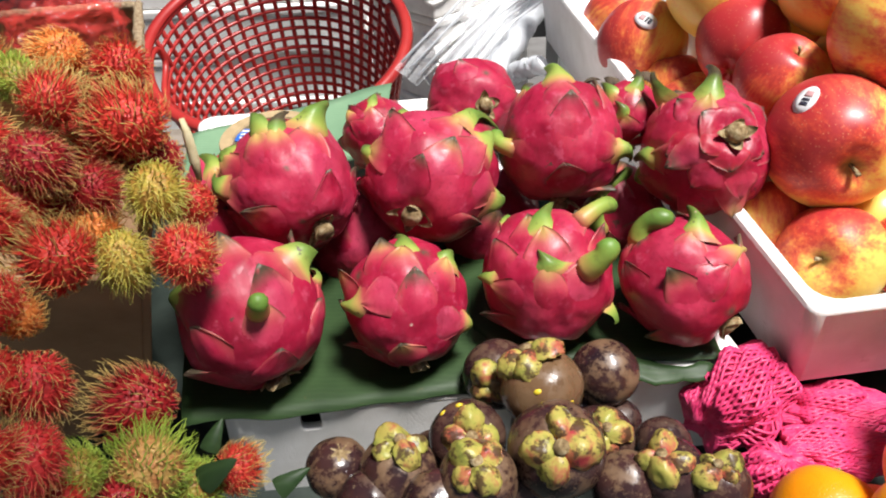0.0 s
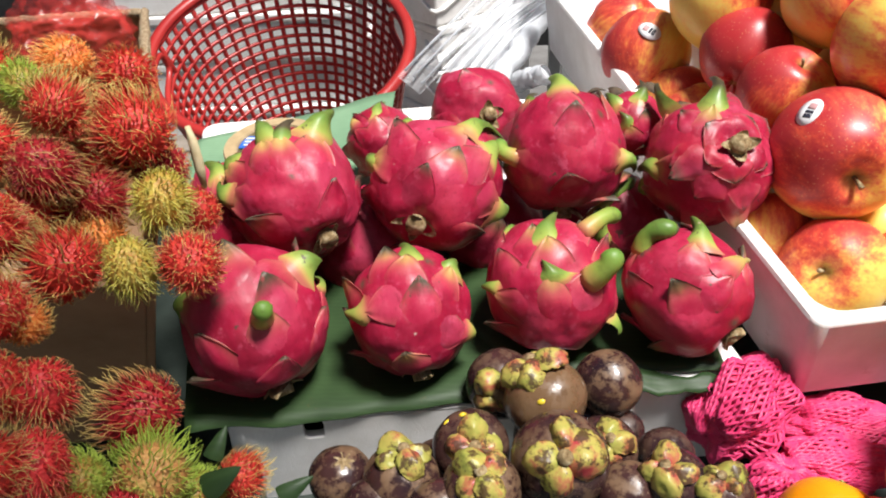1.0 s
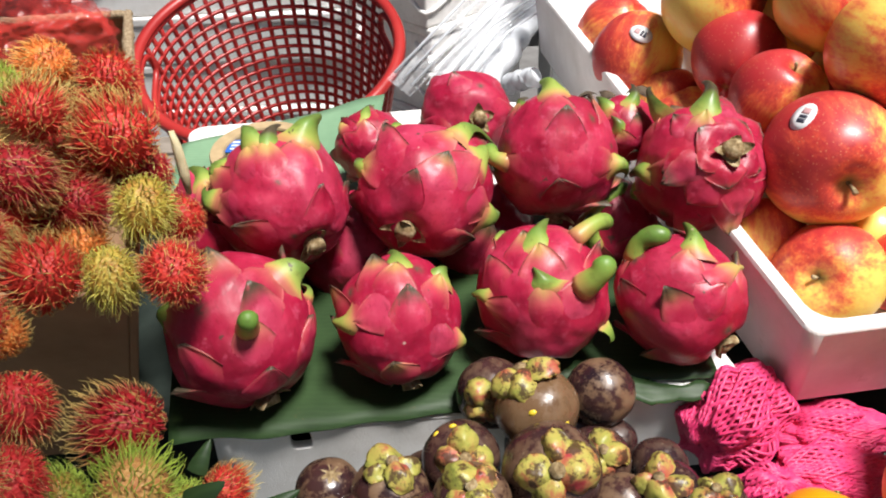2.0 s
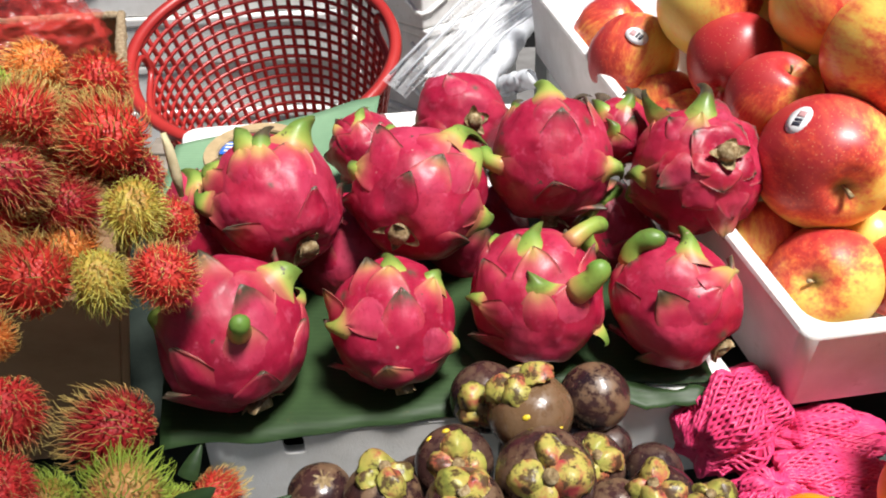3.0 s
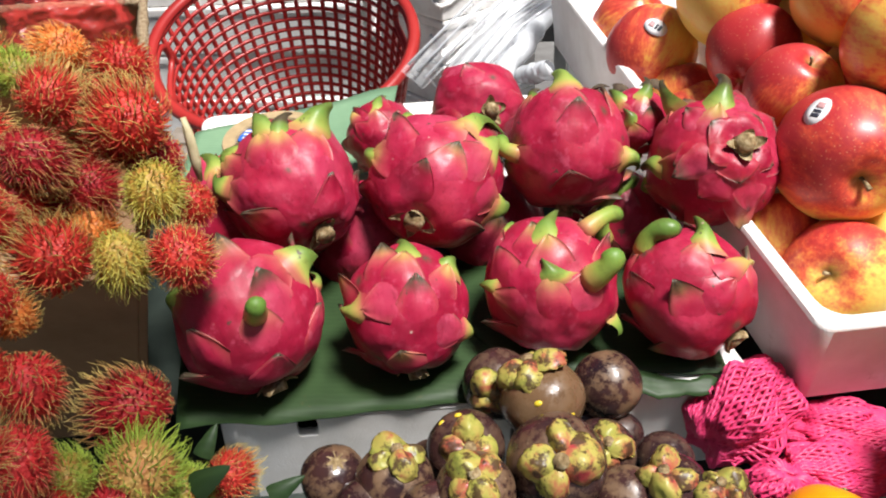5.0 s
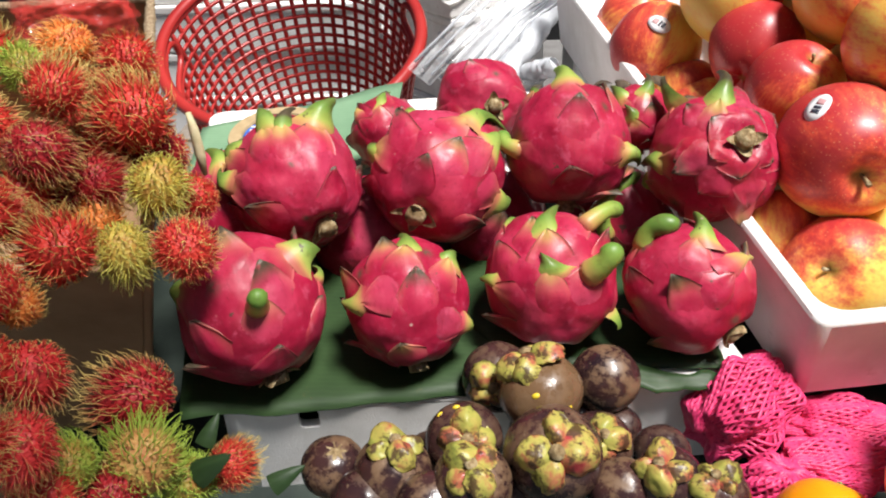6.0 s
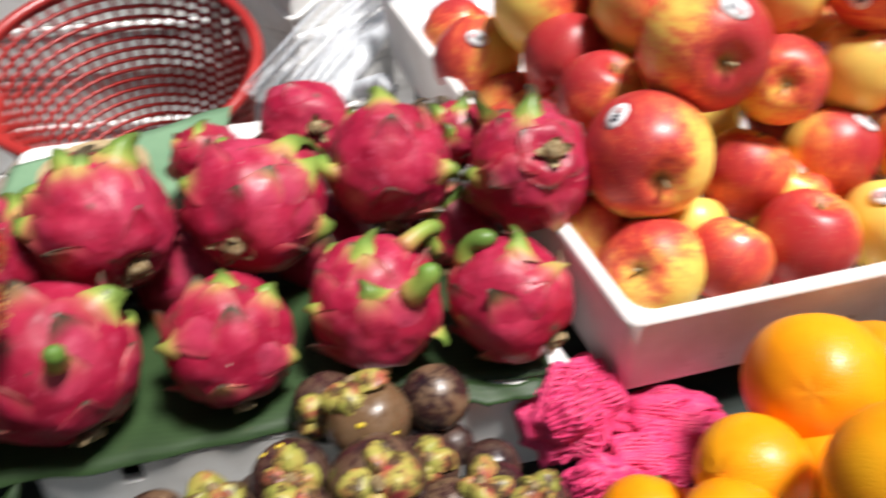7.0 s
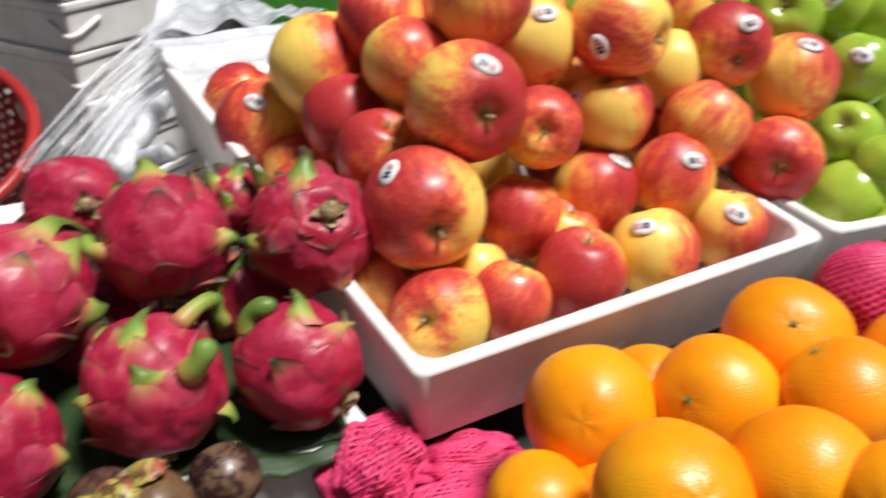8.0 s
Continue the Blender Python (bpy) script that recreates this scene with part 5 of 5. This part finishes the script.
apple((0.552, 0.659, 0.844), 0.0394, (0.03, 0.87, 0.49), None, 0.3, 'yellow apple inside the heap', 54)
apple((0.197, 0.689, 0.817), 0.0365, (-0.38, 0.48, 0.79), None, 0.5, 'red apple low in the tray', 55)
apple((0.718, 0.683, 0.942), 0.0396, (-0.6, -0.6, 0.52), None, 0, 'green apple showing its stem end', 70, True)
apple((0.798, 0.679, 0.947), 0.0331, (0.28, 0.56, 0.78), (-0.91, -0.24, 0.35), 0, 'green apple with a paper sticker', 71, True)
apple((0.771, 0.616, 0.898), 0.0378, (0.39, 0.15, 0.91), (-0.62, -0.51, 0.59), 0, 'green apple with a paper sticker', 72, True)
apple((0.745, 0.587, 0.839), 0.0356, (-0.64, -0.4, 0.66), None, 0, 'yellow-green apple showing its stem hollow', 73, True)
apple((0.716, 0.542, 0.787), 0.0398, (0.52, -0.24, 0.82), None, 0, 'yellow-green apple by the tray rim', 74, True)
apple((0.745, 0.531, 0.824), 0.0330, (0.81, 0.03, 0.59), None, 0, 'yellow-green apple in the tray', 75, True)
apple((0.825, 0.647, 0.937), 0.0341, (0.2, 0.09, 0.98), None, 0, 'green apple in the heap', 76, True)
apple((0.785, 0.705, 0.898), 0.0298, (0.19, -0.05, 0.98), None, 0, 'green apple in the heap', 77, True)
apple((0.725, 0.808, 0.936), 0.0279, (0.07, 0.45, 0.89), None, 0, 'green apple at the back of the heap', 78, True)
apple((0.562, 0.909, 0.927), 0.0255, (0.24, -0.15, 0.96), None, 0, 'green apple at the back of the heap', 79, True)
apple((0.824, 0.618, 0.858), 0.0347, (0.45, 0.58, 0.68), None, 0, 'green apple in the heap', 80, True)
apple((0.727, 0.485, 0.773), 0.0323, (-0.47, 0.56, 0.68), None, 0, 'green apple by the tray rim', 81, True)
apple((0.205, 0.618, 0.813), 0.0385, (0.64, 0.73, -0.23), None, 0.77, 'red and yellow apple buried in the heap', 200)
apple((0.264, 0.71, 0.832), 0.0385, (-0.59, 0.8, -0.06), None, 0.66, 'red and yellow apple buried in the heap', 201)
apple((0.346, 0.725, 0.836), 0.0385, (0.35, 0.67, 0.66), None, 0.22, 'red and yellow apple buried in the heap', 202)
apple((0.322, 0.802, 0.852), 0.0385, (-0.72, 0.06, -0.69), None, 0.59, 'red and yellow apple buried in the heap', 203)
apple((0.298, 0.878, 0.869), 0.0385, (0.19, 0.93, -0.33), None, 0.36, 'red and yellow apple buried in the heap', 204)
apple((0.274, 0.954, 0.885), 0.0385, (0.64, 0.32, -0.7), None, 0.26, 'red and yellow apple buried in the heap', 205)
apple((0.452, 0.664, 0.822), 0.0385, (0.49, -0.8, -0.35), None, 0.67, 'red and yellow apple buried in the heap', 206)
apple((0.428, 0.74, 0.839), 0.0385, (-0.29, 0.85, 0.44), None, 0.53, 'red and yellow apple buried in the heap', 207)
apple((0.404, 0.817, 0.855), 0.0385, (-0.75, -0.21, 0.62), None, 0.79, 'red and yellow apple buried in the heap', 208)
apple((0.38, 0.893, 0.872), 0.0385, (-0.7, -0.6, 0.39), None, 0.70, 'red and yellow apple buried in the heap', 209)
apple((0.356, 0.97, 0.888), 0.0385, (-0.69, 0.55, 0.48), None, 0.61, 'red and yellow apple buried in the heap', 210)
apple((0.559, 0.603, 0.809), 0.0385, (-0.74, -0.26, -0.62), None, 0.70, 'red and yellow apple buried in the heap', 211)
apple((0.511, 0.756, 0.842), 0.0385, (-0.34, -0.35, 0.87), None, 0.75, 'red and yellow apple buried in the heap', 212)
apple((0.487, 0.832, 0.859), 0.0385, (0.67, 0.44, -0.59), None, 0.25, 'red and yellow apple buried in the heap', 213)
apple((0.463, 0.908, 0.875), 0.0385, (0.11, 0.68, 0.73), None, 0.58, 'red and yellow apple buried in the heap', 214)
apple((0.439, 0.985, 0.891), 0.0385, (0.71, -0.55, -0.44), None, 0.40, 'red and yellow apple buried in the heap', 215)
apple((0.278, 0.72, 0.899), 0.0385, (-0.5, -0.38, -0.78), None, 0.43, 'red and yellow apple buried in the heap', 216)
apple((0.385, 0.658, 0.886), 0.0385, (-0.72, 0.06, 0.69), None, 0.47, 'red and yellow apple buried in the heap', 217)
apple((0.361, 0.735, 0.902), 0.0385, (0.27, 0.24, 0.93), None, 0.64, 'red and yellow apple buried in the heap', 218)
apple((0.337, 0.811, 0.919), 0.0385, (0.59, -0.3, 0.75), None, 0.31, 'red and yellow apple buried in the heap', 219)
apple((0.313, 0.888, 0.935), 0.0385, (-0.3, 0.78, -0.55), None, 0.73, 'red and yellow apple buried in the heap', 220)
apple((0.467, 0.674, 0.889), 0.0385, (0.64, -0.6, -0.48), None, 0.23, 'red and yellow apple buried in the heap', 221)
apple((0.443, 0.75, 0.905), 0.0385, (0.88, -0.39, -0.26), None, 0.36, 'red and yellow apple buried in the heap', 222)
apple((0.419, 0.826, 0.922), 0.0385, (-0.81, -0.09, -0.57), None, 0.54, 'red and yellow apple buried in the heap', 223)
apple((0.395, 0.903, 0.938), 0.0385, (-0.55, 0.02, 0.83), None, 0.42, 'red and yellow apple buried in the heap', 224)
apple((0.346, 0.699, 0.956), 0.0385, (0.71, -0.7, 0.08), None, 0.56, 'red and yellow apple buried in the heap', 225)
apple((0.322, 0.776, 0.972), 0.0385, (0.74, 0.68, 0.02), None, 0.66, 'red and yellow apple buried in the heap', 226)
apple((0.428, 0.715, 0.959), 0.0385, (0.68, 0.34, 0.65), None, 0.76, 'red and yellow apple buried in the heap', 227)
apple((0.404, 0.791, 0.976), 0.0385, (-0.05, 0.45, -0.89), None, 0.46, 'red and yellow apple buried in the heap', 228)
apple((0.65, 0.614, 0.809), 0.0385, (0.84, 0.18, -0.51), None, 0.27, 'green apple buried in the heap', 300, True)
apple((0.621, 0.705, 0.829), 0.0385, (-0.5, -0.7, -0.5), None, 0.43, 'green apple buried in the heap', 301, True)
apple((0.591, 0.795, 0.848), 0.0385, (-0.79, 0.59, -0.17), None, 0.54, 'green apple buried in the heap', 302, True)
apple((0.561, 0.886, 0.867), 0.0385, (0.24, -0.64, -0.73), None, 0.29, 'green apple buried in the heap', 303, True)
apple((0.714, 0.705, 0.829), 0.0385, (0.77, -0.63, -0.12), None, 0.73, 'green apple buried in the heap', 304, True)
apple((0.684, 0.795, 0.848), 0.0385, (0.13, -0.77, 0.62), None, 0.43, 'green apple buried in the heap', 305, True)
apple((0.654, 0.886, 0.867), 0.0385, (-0.87, -0.43, 0.25), None, 0.22, 'green apple buried in the heap', 306, True)
apple((0.866, 0.523, 0.79), 0.0385, (0.44, 0.34, -0.83), None, 0.46, 'green apple buried in the heap', 307, True)
apple((0.806, 0.705, 0.829), 0.0385, (-0.53, -0.83, 0.15), None, 0.47, 'green apple buried in the heap', 308, True)
apple((0.777, 0.795, 0.848), 0.0385, (0.74, -0.66, -0.13), None, 0.60, 'green apple buried in the heap', 309, True)
apple((0.747, 0.886, 0.867), 0.0385, (-0.88, -0.29, 0.38), None, 0.35, 'green apple buried in the heap', 310, True)
apple((0.793, 0.806, 0.91), 0.0385, (-0.75, 0.43, -0.5), None, 0.73, 'green apple buried in the heap', 311, True)
orange((0.313, 0.332, 0.795), 0.0429, (0.77, 0.98, -0.72), 'ripe orange with dimpled peel in a heap', 90)
orange((0.385, 0.301, 0.811), 0.0404, (-0.85, -0.29, 0.44), 'ripe orange with dimpled peel in a heap', 91)
orange((0.454, 0.324, 0.825), 0.0416, (-0.45, -0.48, 0.75), 'ripe orange with dimpled peel in a heap', 92)
orange((0.439, 0.255, 0.832), 0.0377, (-0.44, 0.48, 0.76), 'ripe orange with dimpled peel in a heap', 93)
orange((0.303, 0.228, 0.823), 0.0423, (0.15, 0.67, -0.78), 'ripe orange with dimpled peel in a heap', 94)
orange((0.369, 0.212, 0.833), 0.0379, (0.59, 0.63, -0.22), 'ripe orange with dimpled peel in a heap', 95)
orange((0.257, 0.289, 0.771), 0.0335, (0.63, 0.22, -0.33), 'ripe orange with dimpled peel in a heap', 96)
orange((0.389, 0.171, 0.848), 0.0311, (0.83, 0.22, -0.42), 'ripe orange with dimpled peel in a heap', 97)
orange((0.522, 0.273, 0.823), 0.0394, (0.68, 0.53, -0.46), 'ripe orange with dimpled peel in a heap', 98)
orange((0.382, 0.364, 0.765), 0.0373, (0.13, 0.48, -0.69), 'ripe orange with dimpled peel in a heap', 99)
orange((0.435, 0.318, 0.766), 0.0377, (0.12, 0.77, -0.79), 'ripe orange with dimpled peel in a heap', 100)
orange((0.385, 0.269, 0.761), 0.0341, (0.5, 0.95, -0.32), 'ripe orange with dimpled peel in a heap', 101)
orange((0.312, 0.297, 0.763), 0.0343, (0.18, 0.48, -0.64), 'ripe orange with dimpled peel in a heap', 102)
orange((0.203, 0.296, 0.719), 0.0327, (0.3, 0.6, 0.7), 'ripe orange at the edge of the heap', 110)
orange((0.233, 0.255, 0.764), 0.0301, (0.3, 0.6, 0.7), 'ripe orange at the edge of the heap', 111)
orange((0.235, 0.29, 0.71), 0.0326, (0.3, 0.6, 0.7), 'ripe orange at the edge of the heap', 112)
mangosteen((0.034, 0.363, 0.768), 0.0279, (-0.36, 0.33, 0.87), 'brown scuffed mangosteen with yellow resin drops', 120, [(-0.16, -0.78, 0.61), (0.6, -0.77, 0.24)])
mangosteen((0.079, 0.388, 0.758), 0.0236, (0.14, 0.72, -0.68), 'glossy dark mangosteen with brown scuffs', 121)
mangosteen((0.005, 0.392, 0.754), 0.0249, (-0.07, -0.9, 0.44), 'dark purple mangosteen in the heap', 122)
mangosteen((-0.015, 0.33, 0.756), 0.0248, (0.1, -0.67, 0.74), 'mangosteen with a large green and pink calyx', 123, [(-0.62, 0.16, 0.77), (-0.2, 0.28, 0.94)])
mangosteen((0.039, 0.307, 0.771), 0.0297, (0.02, -0.66, 0.75), 'mangosteen with a thick yellow and pink calyx', 124)
mangosteen((0.069, 0.327, 0.759), 0.0208, (0.04, -0.48, 0.88), 'mangosteen with a yellow calyx', 125)
mangosteen((-0.008, 0.285, 0.77), 0.0234, (-0.01, -0.32, 0.95), 'mangosteen with a pink and green calyx', 126)
mangosteen((-0.099, 0.32, 0.74), 0.0208, (0.22, -0.14, 0.97), 'dark mangosteen with a brown scar', 127)
mangosteen((-0.057, 0.303, 0.757), 0.0238, (0.13, 0.09, 0.99), 'dark mangosteen with a pink calyx', 128)
mangosteen((0.111, 0.339, 0.739), 0.0188, (0.21, 0.65, -0.73), 'dark mangosteen low in the heap', 129)
mangosteen((0.105, 0.297, 0.762), 0.0213, (-0.37, -0.2, 0.91), 'mangosteen with a brown and pink calyx', 130)
mangosteen((0.131, 0.287, 0.763), 0.0183, (-0.22, -0.06, 0.97), 'mangosteen with a green calyx', 131)
mangosteen((0.089, 0.371, 0.729), 0.0150, (0.16, 0.68, -0.72), 'reddish dark mangosteen in the heap', 132)
mangosteen((0.018, 0.304, 0.741), 0.0214, (0.03, 0.63, -0.78), 'dark mangosteen in the heap', 133)
mangosteen((-0.036, 0.336, 0.729), 0.0211, (-0.07, 0.65, -0.76), 'dark mangosteen low in the heap', 134)
mangosteen((0.079, 0.295, 0.754), 0.0206, (0.16, 0.62, -0.77), 'dark mangosteen low in the heap', 135)
mangosteen((-0.073, 0.287, 0.747), 0.0208, (-0.15, 0.6, -0.78), 'dark mangosteen low in the heap', 136)
mangosteen((-0.032, 0.277, 0.759), 0.0201, (-0.07, 0.61, -0.79), 'dark mangosteen low in the heap', 137)
mangosteen((0.036, 0.379, 0.715), 0.0228, (0.06, 0.68, -0.73), 'dark mangosteen low in the heap', 138)
mangosteen((0.06, 0.387, 0.724), 0.0228, (0.1, 0.69, -0.71), 'dark mangosteen low in the heap', 139)
rambutan((-0.291, 0.488, 0.961), 0.0154, (0.76, 0.24, 0.05), 0, 'orange rambutan with yellow-green hairs', 150)
rambutan((-0.254, 0.497, 0.948), 0.0165, (0.58, 0.045, 0.030), 0.6, 'red rambutan with yellow-tipped hairs', 151)
rambutan((-0.277, 0.437, 0.95), 0.0160, (0.58, 0.045, 0.030), 0.5, 'red rambutan with yellow-tipped hairs', 152)
rambutan((-0.237, 0.45, 0.927), 0.0213, (0.58, 0.045, 0.030), 0.35, 'red rambutan with yellow-tipped hairs', 153)
rambutan((-0.266, 0.385, 0.933), 0.0158, (0.34, 0.014, 0.020), 0.8, 'dark red rambutan with wiry hairs', 154)
rambutan((-0.246, 0.401, 0.903), 0.0148, (0.34, 0.014, 0.020), 0.9, 'dark red rambutan with wiry hairs', 155)
rambutan((-0.208, 0.402, 0.901), 0.0154, (0.50, 0.40, 0.07), -0.35, 'unripe yellow-green rambutan with pale hairs', 156)
rambutan((-0.195, 0.422, 0.881), 0.0128, (0.58, 0.045, 0.030), 0.3, 'red rambutan with yellow-tipped hairs', 157)
rambutan((-0.248, 0.345, 0.89), 0.0185, (0.58, 0.045, 0.030), 0.2, 'red rambutan with yellow-tipped hairs', 158)
rambutan((-0.219, 0.362, 0.877), 0.0144, (0.50, 0.40, 0.07), -0.35, 'unripe yellow-green rambutan with pale hairs', 159)
rambutan((-0.185, 0.371, 0.873), 0.0157, (0.58, 0.045, 0.030), 0.35, 'red rambutan with yellow-tipped hairs', 160)
rambutan((-0.254, 0.305, 0.88), 0.0104, (0.76, 0.24, 0.05), 0.1, 'orange rambutan with yellow-green hairs', 161)
rambutan((-0.305, 0.454, 0.959), 0.0125, (0.28, 0.32, 0.05), -1, 'green unripe rambutan with green hairs', 162)
rambutan((-0.237, 0.274, 0.857), 0.0150, (0.62, 0.04, 0.04), 0.7, 'bright red rambutan with long hairs', 163)
rambutan((-0.222, 0.23, 0.851), 0.0142, (0.62, 0.04, 0.04), 0.9, 'bright red rambutan with long hairs', 164)
rambutan((-0.214, 0.316, 0.801), 0.0194, (0.34, 0.014, 0.020), 0.75, 'dark red rambutan with wiry hairs', 165)
rambutan((-0.193, 0.274, 0.794), 0.0180, (0.5, 0.33, 0.1), -1, 'yellow rambutan with green hairs', 166)
rambutan((-0.219, 0.252, 0.815), 0.0129, (0.28, 0.32, 0.05), -1, 'green unripe rambutan with green hairs', 167)
rambutan((-0.154, 0.297, 0.766), 0.0123, (0.58, 0.045, 0.030), 0, 'red rambutan with yellow-tipped hairs', 168)
rambutan((-0.281, 0.343, 0.913), 0.0155, (0.58, 0.045, 0.030), 0.3, 'red rambutan with yellow-tipped hairs', 169)
rambutan((-0.309, 0.403, 0.939), 0.0169, (0.58, 0.045, 0.030), 0.4, 'red rambutan with yellow-tipped hairs', 170)
rambutan((-0.262, 0.3, 0.892), 0.0146, (0.58, 0.045, 0.030), 0.3, 'red rambutan with yellow-tipped hairs', 171)
rambutan((-0.281, 0.47, 0.903), 0.0181, (0.58, 0.045, 0.030), 0.4, 'red rambutan with yellow-tipped hairs', 172)
rambutan((-0.267, 0.41, 0.871), 0.0155, (0.34, 0.014, 0.020), 0.4, 'dark red rambutan with wiry hairs', 173)
rambutan((-0.233, 0.465, 0.892), 0.0166, (0.34, 0.014, 0.020), 0.4, 'dark red rambutan with wiry hairs', 174)
rambutan((-0.345, 0.477, 0.959), 0.0174, (0.58, 0.045, 0.030), 0.3, 'red rambutan with yellow-tipped hairs', 175)
rambutan((-0.289, 0.508, 0.916), 0.0174, (0.58, 0.045, 0.030), 0.4, 'red rambutan with yellow-tipped hairs', 176)
rambutan((-0.256, 0.268, 0.867), 0.0152, (0.58, 0.045, 0.030), 0.5, 'red rambutan with yellow-tipped hairs', 177)
rambutan((-0.233, 0.217, 0.864), 0.0135, (0.58, 0.045, 0.030), 0.5, 'red rambutan with yellow-tipped hairs', 178)
rambutan((-0.177, 0.284, 0.766), 0.0139, (0.28, 0.32, 0.05), -1, 'green unripe rambutan with green hairs', 179)
rambutan((-0.265, 0.401, 0.888), 0.0157, (0.34, 0.014, 0.020), 0.4, 'dark red rambutan with wiry hairs', 180)
rambutan((-0.283, 0.378, 0.905), 0.0155, (0.58, 0.045, 0.030), 0.3, 'red rambutan with yellow-tipped hairs', 181)
rambutan((-0.265, 0.454, 0.904), 0.0154, (0.58, 0.045, 0.030), 0.4, 'red rambutan with yellow-tipped hairs', 182)
rambutan((-0.247, 0.389, 0.882), 0.0135, (0.76, 0.24, 0.05), 0.2, 'orange rambutan with yellow-green hairs', 183)
rambutan((-0.225, 0.234, 0.811), 0.0152, (0.58, 0.045, 0.030), 0.4, 'red rambutan with yellow-tipped hairs', 184)
rambutan((-0.206, 0.254, 0.786), 0.0164, (0.34, 0.014, 0.020), 0.4, 'dark red rambutan with wiry hairs', 185)
foam_net((0.179, 0.402, 0.721), (0.036, 0.032, 0.042), (0, 75, 35), 7, 'crumpled bright pink foam fruit net')
foam_net((0.236, 0.366, 0.700), (0.019, 0.024, 0.046), (0, 97, 12), 9, 'crumpled bright pink foam fruit net')
foam_net((0.250, 0.408, 0.697), (0.020, 0.026, 0.046), (0, 85, 0), 11, 'crumpled bright pink foam fruit net')
foam_net((0.190, 0.345, 0.704), (0.028, 0.016, 0.020), (0, 15, 0), 13, 'crumpled bright pink foam fruit net')
foam_net((0.553, 0.348, 0.822), (.042, .042, .042), (10, 20, 0), 17, 'fruit wrapped in a pink foam net', 0.03)
tape_roll((-0.213, 0.68, 0.787), (0, -0.122, 0.993))
film_lump((-0.31, 0.544, 0.966), (0.042, 0.030, 0.030), 'crumpled thin red plastic bag in the carton', RED_BAG)
dry_stalk([(-0.222, 0.502, 0.907), (-0.219, 0.498, 0.896), (-0.217, 0.495, 0.876), (-0.216, 0.493, 0.86)])
small_leaf((-0.171, 0.301, 0.777), (-0.164, 0.317, 0.789), 'dark green leaf with a brown tip')
small_leaf((-0.169, 0.277, 0.777), (-0.145, 0.282, 0.792), 'dark green rambutan leaf')
small_leaf((-0.131, 0.292, 0.753), (-0.112, 0.305, 0.758), 'pale green leaf tip')
for k, (x, y, z) in enumerate(((0.095, 0.640, 0.872), (0.116, 0.655, 0.868), (0.132, 0.632, 0.880), (0.104, 0.672, 0.850))):
    scrap((x, y, z), 40 + k)
